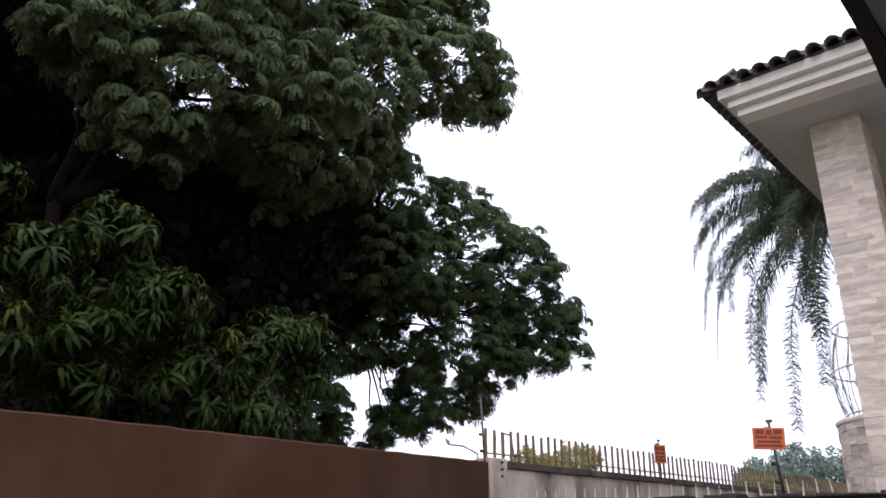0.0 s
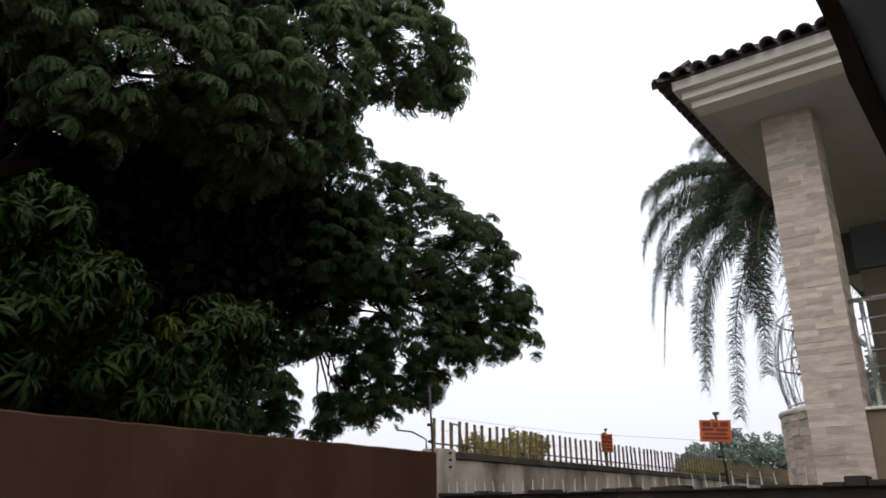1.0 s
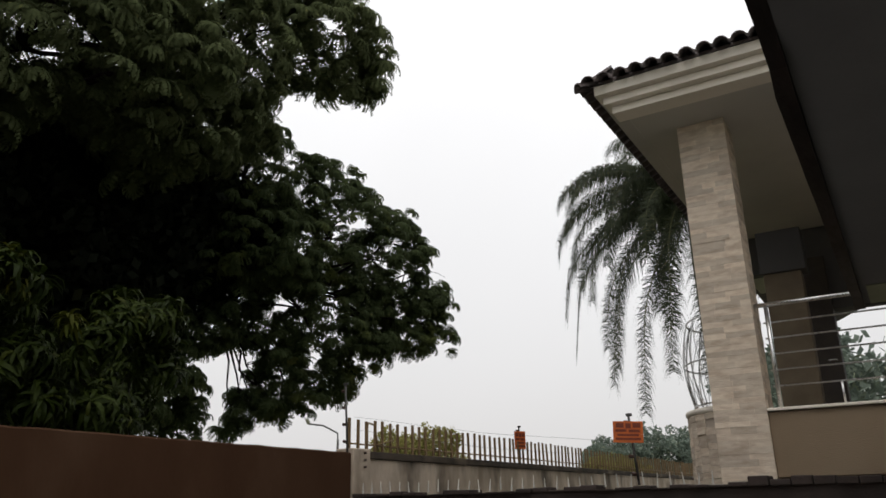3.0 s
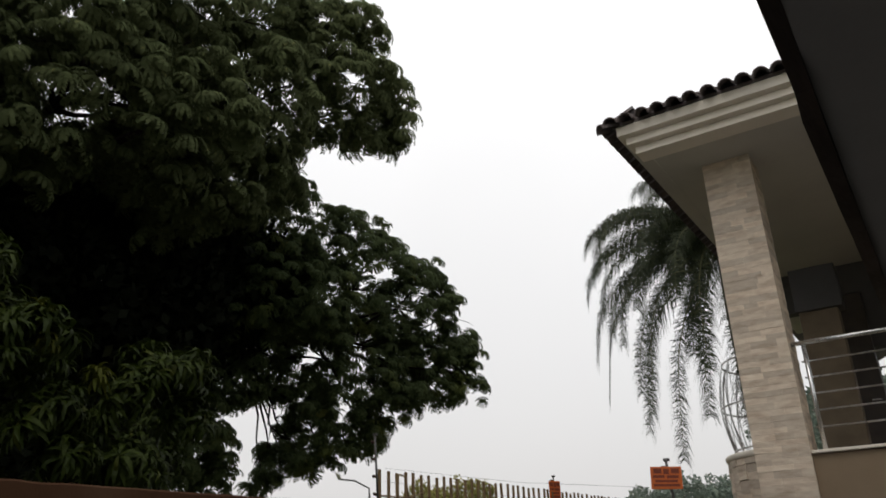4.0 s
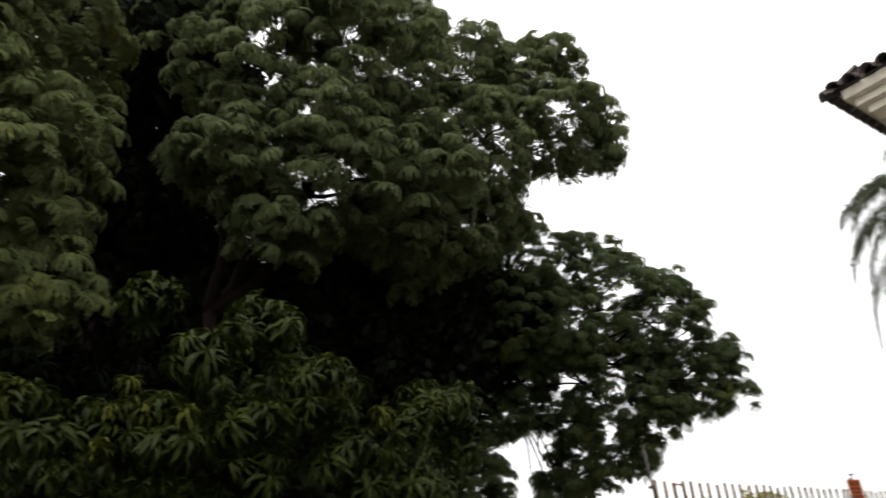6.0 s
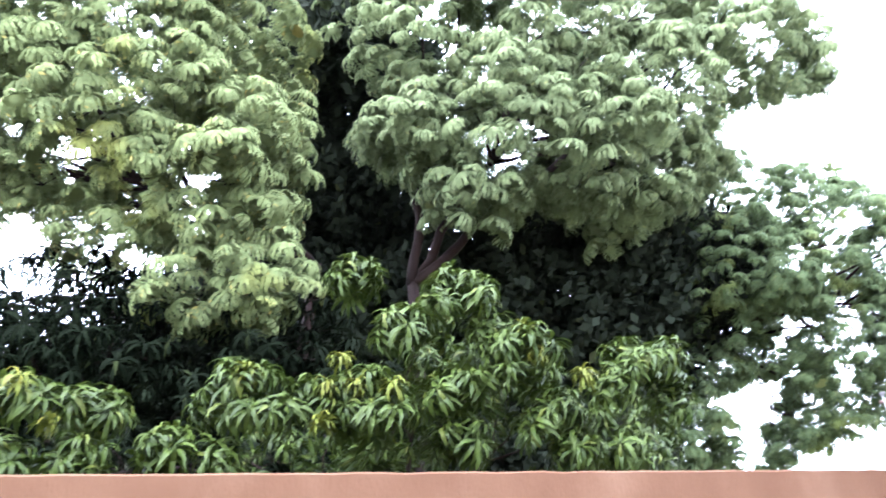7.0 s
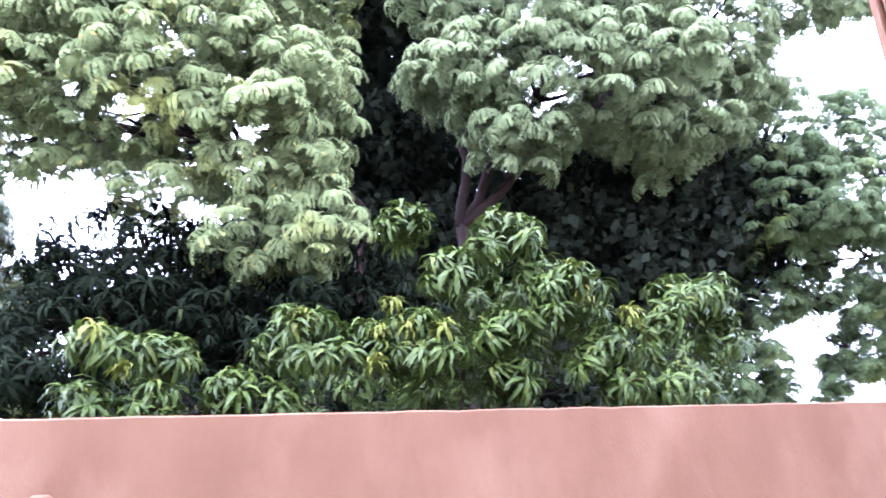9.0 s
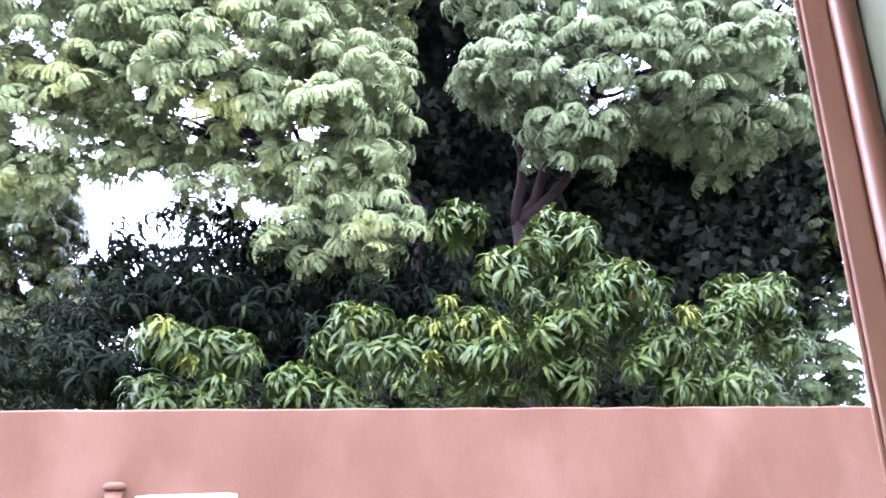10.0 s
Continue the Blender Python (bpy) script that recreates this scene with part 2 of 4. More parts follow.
def box(bm, x0, x1, y0, y1, z0, z1, bevel=0.0):
    made = bmesh.ops.create_cube(bm, size=1.0, matrix=Matrix.Translation(((x0 + x1) / 2, (y0 + y1) / 2, (z0 + z1) / 2)) @ Matrix.Diagonal((x1 - x0, y1 - y0, z1 - z0, 1)))
    if bevel:
        edges = {e for v in made["verts"] for e in v.link_edges}
        bmesh.ops.bevel(bm, geom=list(edges), offset=bevel, segments=2, affect="EDGES", profile=0.5)
    return bm


def slab(name, dims, material, parent=None, label="", bevel=0.0):
    """A box part in world metres; the parent stands unrotated."""
    bm = box(bmesh.new(), *dims, bevel)
    if parent:
        bmesh.ops.translate(bm, verts=bm.verts, vec=-parent.location)
    return part(name, bm, material, parent, label)


def tube(points, radii, sides=8):
    """Vertices and faces of a tapered tube along points."""
    pts = [Vector(p) for p in points]
    verts, faces = [], []
    for i, p in enumerate(pts):
        d = (pts[min(i + 1, len(pts) - 1)] - pts[max(i - 1, 0)]).normalized()
        a = d.orthogonal().normalized() if i == 0 else (a - d * a.dot(d)).normalized()
        b = d.cross(a)
        for k in range(sides):
            w = 2 * math.pi * k / sides
            verts.append(p + radii[i] * (math.cos(w) * a + math.sin(w) * b))
    for i in range(len(pts) - 1):
        for k in range(sides):
            q = (k + 1) % sides
            faces.append((i * sides + k, i * sides + q, (i + 1) * sides + q, (i + 1) * sides + k))
    faces.append(tuple(reversed(range(sides))))
    faces.append(tuple((len(pts) - 1) * sides + k for k in range(sides)))
    return verts, faces


def rod(name, points, radii, material, parent=None, label="", sides=8):
    if not isinstance(radii, (list, tuple)):
        radii = [radii] * len(points)
    if parent:
        points = [Vector(p) - parent.location for p in points]
    v, f = tube(points, radii, sides)
    return grown(name, v, f, material, parent, label, True)


EYE = Vector((-0.06, 0.0, 1.6))


def bearing(az, el, d):
    """A place d metres off, az degrees clockwise from +y and el degrees up, seen from the yard's standing point."""
    a, e = radians(az), radians(el)
    return EYE + d * Vector((math.sin(a) * math.cos(e), math.cos(a) * math.cos(e), math.sin(e)))


rng = np.random.default_rng(7)


def frames_towards(normals):
    """Rotation matrices whose z axis follows the normals, with a random spin."""
    z = normals / np.linalg.norm(normals, axis=1)[:, None]
    h = rng.normal(size=z.shape)
    x = np.cross(h, z)
    x /= np.linalg.norm(x, axis=1)[:, None]
    return np.stack([x, np.cross(z, x), z], axis=2)


def leaf_spray(kind, r, leaves=24):
    """Vertices and faces of one spray of leaves about the origin, dome up along z."""
    verts, faces = [], []

    if kind == "parasol":
        # an umbrella of compound leaves: each one arches out from the middle and droops, with leaflets in pairs
        count, stretch = 12, r.uniform(0.85, 1.2)
        for k in range(7):
            phi = 6.283 * k / 7
            verts.append(np.array([0.13 * math.cos(phi) * stretch, 0.13 * math.sin(phi) / stretch, -0.05 * r.uniform(0.8, 1.5)]))
        verts.append(np.array([0, 0, -0.004]))
        for k in range(7):
            faces.append((7, k, (k + 1) % 7, (k + 1) % 7))
        for i in range(count):
            phi = 6.283 * i / count + r.uniform(-0.25, 0.25)
            slope, length, turned = r.uniform(-0.3, 0.25), r.uniform(0.22, 0.36), r.uniform(-0.06, 0.06)
            p = np.array([0.03 * math.cos(phi) * stretch, 0.03 * math.sin(phi) / stretch, 0.0])
            for j in range(7):
                out = np.array([math.cos(phi) * math.cos(slope), math.sin(phi) * math.cos(slope), math.sin(slope)])
                side = np.array([-math.sin(phi), math.cos(phi), 0.0])
                up = np.cross(out, side)
                p = p + out * length / 7
                long = 0.070 * (0.75 + 0.5 * math.sin(0.6 + 0.35 * j)) * r.uniform(0.85, 1.15)
                for sgn in (-1, 1):
                    way = side * sgn * 0.8 + out * 0.62 - up * r.uniform(0.12, 0.5)
                    way = way / np.linalg.norm(way)
                    wide = np.cross(up, way) * 0.020 * r.uniform(0.8, 1.2)
                    a = len(verts)
                    verts.extend([p, p + way * long * 0.5 + wide, p + way * long - up * 0.014, p + way * long * 0.5 - wide])
                    faces.append((a, a + 1, a + 2, a + 3))
                slope = max(slope - r.uniform(0.10, 0.29), -1.35)
                phi += turned
    else:
        for i in range(leaves):
            phi = 2.4 * i + r.uniform(-0.3, 0.3)
            slope = r.uniform(-0.6, 0.85)
            out = np.array([math.cos(phi), math.sin(phi), 0.0])
            side = np.array([-math.sin(phi), math.cos(phi), 0.0])
            p, length, k = out * 0.012 - np.array([0, 0, 0.0048 * i]), r.uniform(0.20, 0.30), len(verts)
            for s, w in enumerate((0.3, 1.0, 0.8, 0.1)):
                hw = w * 0.5 * length * 0.19
                verts.extend([p - side * hw + np.array([0, 0, hw * 0.35]), p, p + side * hw + np.array([0, 0, hw * 0.35])])
                p = p + (out * math.cos(slope) + np.array([0, 0, math.sin(slope)])) * length / 3
                slope = max(slope - r.uniform(0.42, 0.85), -1.48)
            for s in range(3):
                a = k + 3 * s
                faces.extend([(a, a + 1, a + 4, a + 3), (a + 1, a + 2, a + 5, a + 4)])
    return np.array(verts), np.array(faces)


def far_spray(r):
    """A ball of small loose leaves, for trees far off."""
    verts, faces = [], []
    for i in range(22):
        d = r.normal(size=3)
        d *= 0.26 * r.uniform(0.5, 1.0) / np.linalg.norm(d)
        a, b = r.normal(size=3), r.normal(size=3)
        a *= 0.09 / np.linalg.norm(a)
        b *= 0.06 / np.linalg.norm(b)
        k = len(verts)
        verts.extend([d - a, d + b, d + a, d - b])
        faces.append((k, k + 1, k + 2, k + 3))
    return np.array(verts), np.array(faces)


FARS = [far_spray(rng) for _ in range(5)]
SPRAYS = [leaf_spray("parasol", rng) for _ in range(6)]
WHORLS = [leaf_spray("whorl", rng, 30) for _ in range(6)]
SMALL_WHORLS = [leaf_spray("whorl", rng, 13) for _ in range(6)]


def lobe_places(lobes, density, fill=0.25, droop=0.0, flat=0.75, apart=0.22, gaps=0.30, subs=0, light=9.0, fine=9.0):
    """Places and outward normals of sprays over a set of lumpy crown lobes (centre, radius), with side boughs (subs), room between
    the sprays, open gaps, and, past the threshold light, small openings that go right through the crown."""
    places, normals = [], []
    spread_lobes = [(Vector(c), r, flat) for c, r in lobes]
    for c, r in lobes:
        for _ in range(subs):
            d = Vector(rng.normal(size=3)).normalized()
            d.z *= 0.6
            spread_lobes.append((Vector(c) + d * r * rng.uniform(0.85, 1.1), r * rng.uniform(0.22, 0.4), 0.55))
    mid = sum((Vector(c) for c, r in lobes), Vector()) / len(lobes)
    across = Vector((-mid.y, mid.x, 0)).normalized()
    for c, r, flatness in spread_lobes:
        n = int(density * 4 * math.pi * r * r)
        d = rng.normal(size=(n, 3))
        d /= np.linalg.norm(d, axis=1)[:, None]
        deep = rng.random(n) < fill
        stray = rng.random(n) < 0.05
        lump = np.array([noise.noise(Vector(q * 1.6) + c * 3.1) for q in d])
        rad = np.where(deep, rng.uniform(0.3, 0.8, n), rng.uniform(0.88, 1.08, n)) * r * (1 + 0.38 * lump)
        rad = np.where(stray, rad + rng.uniform(0.03, 0.16, n), rad)
        pos = np.array(c) + d * rad[:, None] * np.array([1, 1, flatness])
        nor = d * 0.55 + np.array([0, 0, 0.8 - droop]) + rng.normal(size=(n, 3)) * 0.2
        kept = []
        for i in range(n):
            q = Vector(pos[i])
            if (subs and noise.noise(q * 2.3 + Vector((5, 1, 3))) > 0.3) or noise.noise(q * 0.85) > gaps or (r > 0.55 and noise.noise(Vector((q.dot(across) * 1.5, q.z * 1.8, 7.3))) > light):
                continue
            if fine < 1 and noise.noise(Vector((q.dot(across) * 3.1, q.z * 3.4, 2.7))) > fine:
                continue
            if any((q - oc).length < 0.66 * orad for oc, orad, _ in spread_lobes[:len(lobes)] if oc is not c):
                continue
            if kept and np.min(np.sum((pos[kept] - pos[i]) ** 2, axis=1)) < apart * apart:
                continue
            kept.append(i)
        places.append(pos[kept])
        normals.append(nor[kept])
    return np.concatenate(places), np.concatenate(normals)


def spread(templates, places, normals, low, high):
    """One mesh of many sprays."""
    turn = frames_towards(normals)
    size = rng.uniform(low, high, len(places))
    pick = rng.integers(0, len(templates), len(places))
    vs, fs, k = [], [], 0
    for i in range(len(places)):
        v, f = templates[pick[i]]
        vs.append((v * size[i]) @ turn[i].T + places[i])
        fs.append(f + k)
        k += len(v)
    return np.concatenate(vs), np.concatenate(fs)


def limb_path(a, b, sag, n=7):
    a, b = Vector(a), Vector(b)
    out = []
    for i in range(n):
        s = i / (n - 1)
        p = a.lerp(b, s) + Vector((0, 0, sag * math.sin(math.pi * s)))
        if 0 < i < n - 1:
            p += Vector(rng.normal(size=3)) * (b - a).length * 0.025
        out.append(p)
    return out


def broad_tree(name, base, fork, lobes, material, density, size, label, trunk_r=0.22, templates=None, fill=0.25, flat=0.75, apart=0.24, gaps=0.28, subs=0, light=9.0, fine=9.0):
    """A tree: trunk to a fork, limbs to its lobes with twigs, and a crown of many sprays."""
    tree = thing(name, *base, label, "tree")
    rod("trunk", [Vector(base).lerp(fork, i / 7) + Vector((0.05 * math.sin(1.3 * i), 0.05 * math.cos(1.1 * i), 0)) for i in range(8)], [trunk_r * (1.35 - 0.75 * i / 7) for i in range(8)], M_BARK, tree, sides=10)
    fork = Vector(fork)
    across = Vector((-fork.y, fork.x, 0)).normalized()
    order = sorted(lobes, key=lambda q: Vector(q[0]).dot(across))
    third = max(1, (len(order) + 2) // 3)
    joints = {}
    for g in range(0, len(order), third):
        group = order[g:g + third]
        mean = sum((Vector(c) for c, r in group), Vector()) / len(group)
        joint = fork.lerp(mean, 0.5) + Vector((0, 0, 0.15))
        rod("bough", limb_path(fork - Vector((0, 0, 0.15)), joint, 0.12), [trunk_r * (0.58 - 0.035 * i) for i in range(7)], M_BARK, tree, sides=9)
        for c, r in group:
            joints[tuple(c)] = joint
    for c, r in lobes:
        v_all, f_all, k = [], [], 0
        rad = trunk_r * min(0.34, 0.18 + 0.1 * r)
        path = limb_path(joints[tuple(c)], c, 0.12)
        parts = [(path, [rad * (1 - 0.75 * i / 6) for i in range(7)], 6)]
        for _ in range(6):
            d = Vector(rng.normal(size=3)).normalized()
            tip = Vector(c) + Vector((d.x, d.y, d.z * 0.7)) * r * 0.9
            parts.append((limb_path(path[5], tip, 0.08, 5), [rad * 0.3 * (1 - 0.18 * i) for i in range(5)], 4))
        for p, rr, sd in parts:
            v, f = tube([q - tree.location for q in p], rr, sd)
            v_all += v
            f_all += [tuple(j + k for j in face) for face in f]
            k += len(v)
        grown("limb", v_all, f_all, M_BARK, tree, smooth=True)
    pl, no = lobe_places(lobes, density, fill, flat=flat, apart=apart, gaps=gaps, subs=subs, light=light, fine=fine)
    v, f = spread(templates or SPRAYS, pl - np.array(base), no, size * 0.75, size * 1.25)
    tagged(grown("crown", v, f, material, tree, smooth=True), kind="stuff")
    return tree


def at(*rows):
    return [(bearing(a, e, d), r) for a, e, d, r in rows]


# ---- ground, yard and boundary walls ----
WX = -5.12          # inner face of the long boundary wall
bm = bmesh.new()
bmesh.ops.create_grid(bm, x_segments=40, y_segments=40, size=900)
tagged(part("ground", bm, M_GROUND), "bare earth and grass running to the horizon", "ground", kind="structure")
tagged(slab("yard_floor", (WX, 9.0, -8.0, 6.4, 0.0, 0.06), M_PAVING), "grey concrete yard floor between the walls", "floor", kind="structure")

wall_w = tagged(new("wall_west"), "terracotta painted boundary wall with a rough top", "wall", kind="structure")
n = 90
vs, fs = [], []
for i in range(n + 1):
    y = -9.0 + (6.42 + 9.0) * i / n
    top, wx = 2.30 + 0.002 * math.sin(i * 1.7) + rng.uniform(-0.004, 0.004), WX + 0.034 * (6.4 - y)
    vs += [(wx, y, 0), (wx, y, top - 0.012), (wx - 0.012, y, top), (wx - 0.14, y, top), (wx - 0.15, y, top - 0.012), (wx - 0.15, y, 0)]
for i in range(n):
    for k in range(5):
        a = 6 * i + k
        fs.append((a, a + 6, a + 7, a + 1))
fs += [(0, 1, 2, 3, 4, 5), tuple(6 * n + k for k in (5, 4, 3, 2, 1, 0))]
grown("render_coat", vs, fs, M_ORANGE, wall_w)

wall_f = tagged(new("wall_street"), "stained whitewashed boundary wall under a picket fence", "wall", kind="structure")
slab("masonry", (WX - 0.17, WX - 0.01, 6.44, 24.0, 0.0, 2.247), M_WHITEWALL, wall_f, bevel=0.01)
slab("pier", (WX - 0.20, WX + 0.03, 6.43, 6.72, 0.0, 2.345), M_WHITEWALL, wall_f, bevel=0.012)
slab("coping", (WX - 0.19, WX + 0.012, 6.74, 24.0, 2.25, 2.325), M_MOULD, wall_f, "mould-black coping", bevel=0.006)

wall_n = tagged(new("wall_cross"), "low dark brown cross wall with white spikes", "wall", kind="structure")
slab("masonry", (WX + 0.035, 6.0, 6.42, 6.57, 0.0, 1.86), M_BROWNCAP, wall_n)
for i in range(72):
    x = WX + 0.12 + i * 0.15
    top = 1.89 + rng.uniform(-0.02, 0.02) + (0.03 if x > -1.3 else 0.0)
    slab("cap_piece", (x - 0.073, x + 0.073, 6.38 + rng.uniform(-0.025, 0.015), 6.61, 1.862, top), M_BROWNCAP, wall_n, bevel=0.009)

# iron pickets on the street wall
fence = thing("picket_fence", WX - 0.09, 6.5, 2.325, "rusty iron picket fence on the white boundary wall", "fence")
bm = bmesh.new()
box(bm, -0.012, 0.012, -0.015, 0.015, 0, 0.335, 0.003)
first = part("picket", bm, M_IRON, fence)
for i in range(1, 117):
    o = new("picket", first.data)
    o.parent = fence
    o.location = (rng.uniform(-0.006, 0.006), 0.15 * i, rng.uniform(-0.02, 0.01))
    o.rotation_euler = (rng.uniform(-0.04, 0.04), rng.uniform(-0.03, 0.03), 0)
first.location = (0, 0.0, 0)
rod("rail", [(WX - 0.09, 6.45, 2.40), (WX - 0.09, 24.0, 2.40)], 0.009, M_IRON, fence)

rod("bent_bar", [(WX - 0.09, 6.82, 2.33), (WX - 0.09, 6.82, 2.60), (WX - 0.09, 6.84, 2.63), (WX - 0.09, 6.93, 2.62), (WX - 0.09, 6.96, 2.58), (WX - 0.09, 7.02, 2.35)], 0.010, M_IRON, fence)
rod("brace", [(WX - 0.07, 6.95, 2.40), (WX - 0.07, 7.28, 2.47)], 0.008, M_IRON, fence)
for k in range(3):
    rod("stay", [(WX + 0.035, 6.60, 2.30 - 0.07 * k), (WX + 0.06, 6.60, 2.30 - 0.07 * k)], 0.012, M_SIGN_INK, fence)

# white spikes on the cross wall
spikes = thing("wall_spikes", WX + 0.1, 6.5, 1.89, "white metal spikes along the cross wall", "spikes")
bm = bmesh.new()
bmesh.ops.create_cone(bm, cap_ends=True, segments=5, radius1=0.009, radius2=0.003, depth=0.11, matrix=Matrix.Translation((0, 0, 0.055)))
first = part("spike", bm, M_WHITEIRON, spikes)
for i in range(1, 32):
    o = new("spike", first.data)
    o.parent = spikes
    o.location = (0.11 * i, 0, rng.uniform(-0.02, 0.01))
    o.rotation_euler = (rng.uniform(-0.12, 0.12), rng.uniform(-0.12, 0.12), 0)


def wire_post(x, y, z0, z1, label, lean=0.0):
    """An electric fence post with insulators."""
    t = thing("fence_post", x, y, z0, label, "post", "electric fence posts")
    h = z1 - z0
    rod("pole", [(x, y, z0), (x + lean * h, y, z1)], 0.011, M_DARKMETAL, t)
    for k in range(4):
        s = 0.15 + 0.25 * k
        v, f = tube([(lean * h * s, 0, h * s), (lean * h * s - 0.045, 0, h * s + 0.006)], [0.013, 0.017], 8)
        grown("insulator", v, f, M_SIGN_INK, t, smooth=True)
    slab("finial", (x + lean * h - 0.02, x + lean * h + 0.03, y - 0.012, y + 0.012, z1 - 0.005, z1 + 0.02), M_DARKMETAL, t, bevel=0.004)
    return t


wire_post(WX + 0.0, 6.36, 2.30, 2.98, "thin electric fence post with insulators at the wall corner", lean=-0.06)
wire_post(-2.19, 6.47, 1.90, 2.46, "leaning electric fence post carrying an orange warning sign", lean=-0.07)
wire_post(WX - 0.09, 10.6, 2.32, 2.85, "electric fence post with a small orange sign on the street wall")


def warning_sign(x, y, z, w, h, turn, tilt, label):
    t = thing("warning_sign", x, y, z, label, "sign", "warning signs")
    t.rotation_euler = (0, radians(tilt), radians(turn))
    plate = part("plate", box(bmesh.new(), -w / 2, w / 2, -0.003, 0.003, -h / 2, h / 2, 0.002), M_ORANGE_SIGN, t)
    for k, (a, b, c, d) in enumerate(((-0.40, -0.14, 0.20, 0.42), (-0.08, 0.10, 0.16, 0.40), (0.16, 0.42, 0.20, 0.42), (-0.42, -0.05, 0.0, 0.12), (0.02, 0.40, -0.02, 0.11), (-0.36, 0.36, -0.20, -0.09), (-0.42, 0.42, -0.38, -0.27))):
        part("print_bar", box(bmesh.new(), a * w, b * w, -0.0055, -0.0035, c * h, d * h), M_PRINT, plate)
    return t


warning_sign(-2.235, 6.44, 2.325, 0.245, 0.175, 17, 3, "orange warning sign with dark print on a fence post")
warning_sign(WX - 0.07, 10.58, 2.66, 0.20, 0.26, 62, 0, "small orange warning sign seen edge-on above the street wall")

for k in range(3):
    z = 1.98 + 0.13 * k
    t = thing("fence_wire", -2.19, 6.47, z, "thin slack electric fence wire above the cross wall", "wire", "fence wires")
    rod("strand", [(WX, 6.47, z + 0.42), (-3.6, 6.47, z + 0.16), (-2.19, 6.47, z), (-1.95, 6.47, z - 0.01)], 0.0016, M_DARKMETAL, t, sides=4)

# ---- the balcony house ----
PX0, PX1, PY0, PY1 = -1.716, -1.257, 7.35, 7.80
SOFF = 5.40
house = thing("house", 0, 7.4, 0, "beige two storey house with a tiled hip roof and stone columns", "house")
slab("lower_wall", (PX0 + 0.1, 6.0, 7.55, 7.75, 0.0, 1.94), M_BEIGE, house)
slab("balcony_slab", (PX1 - 0.1, 6.0, 7.40, 12.6, 1.94, 2.50), M_BEIGE, house, "beige rendered balcony edge", bevel=0.008)
slab("balcony_lip", (PX1 + 0.0, 6.0, 7.37, 7.60, 2.503, 2.53), M_CREAM, house, bevel=0.006)
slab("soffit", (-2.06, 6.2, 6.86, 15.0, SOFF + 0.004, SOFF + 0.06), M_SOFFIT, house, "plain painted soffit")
steps = [(0.0, 0.0, 0.078), (0.075, 0.081, 0.158), (0.15, 0.161, 0.262)]
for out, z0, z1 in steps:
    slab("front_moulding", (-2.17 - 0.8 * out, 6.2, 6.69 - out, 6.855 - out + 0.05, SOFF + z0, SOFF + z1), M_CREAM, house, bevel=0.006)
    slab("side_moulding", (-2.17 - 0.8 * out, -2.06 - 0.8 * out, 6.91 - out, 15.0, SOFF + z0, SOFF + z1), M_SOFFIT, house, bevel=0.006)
slab("back_wall", (-1.57, -0.82, 11.5, 11.7, 2.5, SOFF), M_SHADEGREY, house)
slab("back_wall", (0.39, 6.0, 11.5, 11.7, 2.5, SOFF), M_SHADEGREY, house)
slab("lintel", (-0.82, 0.39, 11.5, 11.7, 4.21, SOFF), M_SHADEGREY, house)
slab("lintel", (-2.0, -1.57, 11.5, 11.7, 4.84, SOFF), M_SHADEGREY, house)
slab("side_wall", (3.0, 3.2, 7.6, 12.6, 2.5, SOFF), M_BEIGE, house)
door = slab("door", (-1.13, -0.82, 11.4, 11.46, 2.52, 4.95), M_DOOR, house, "dark wooden door leaf", bevel=0.01)
knob = rod("handle", [(-0.88, 11.39, 3.5), (-0.88, 11.35, 3.5), (-0.98, 11.35, 3.5)], 0.01, M_STEEL, house)
knob.parent = door

# the roof: hip slopes and barrel tiles
ex, ey, ez = -2.40, 6.47, SOFF + 0.238
v = [(ex + 0.07, ey + 0.07, ez + 0.03), (7.0, ey + 0.07, ez + 0.03), (7.0, 13.0, ez + 2.9), (4.35, 13.0, ez + 2.9), (ex, 22, ez), (4.35, 22, ez + 2.9)]
roof = grown("roof_deck", [Vector(p) - house.location for p in v] + [Vector(p) - house.location + Vector((0, 0, 0.03)) for p in v],
             [(0, 3, 2, 1), (0, 4, 5, 3), (6, 7, 8, 9), (6, 9, 11, 10), (0, 1, 7, 6), (4, 0, 6, 10)], M_TILE, house)


def barrel_mesh(length, r0, r1):
    vs, fs, n = [], [], 8
    for j, (y, r) in enumerate(((0, r0), (length, r1))):
        for k in range(n + 1):
            a = math.pi * k / n
            for q in (r, r - 0.014):
                vs.append((q * math.cos(a), y, q * math.sin(a)))
    m = 2 * (n + 1)
    for k in range(n):
        a = 2 * k
        fs += [(a, a + 2, a + 2 + m, a + m), (a + 1, a + 1 + m, a + 3 + m, a + 3), (a, a + 1, a + 3, a + 2), (a + m, a + 2 + m, a + 3 + m, a + 1 + m)]
    me = bpy.data.meshes.new("tile")
    me.from_pydata(vs, [], fs)
    me.polygons.foreach_set("use_smooth", [True] * len(me.polygons))
    me.materials.append(M_TILE)
    return me


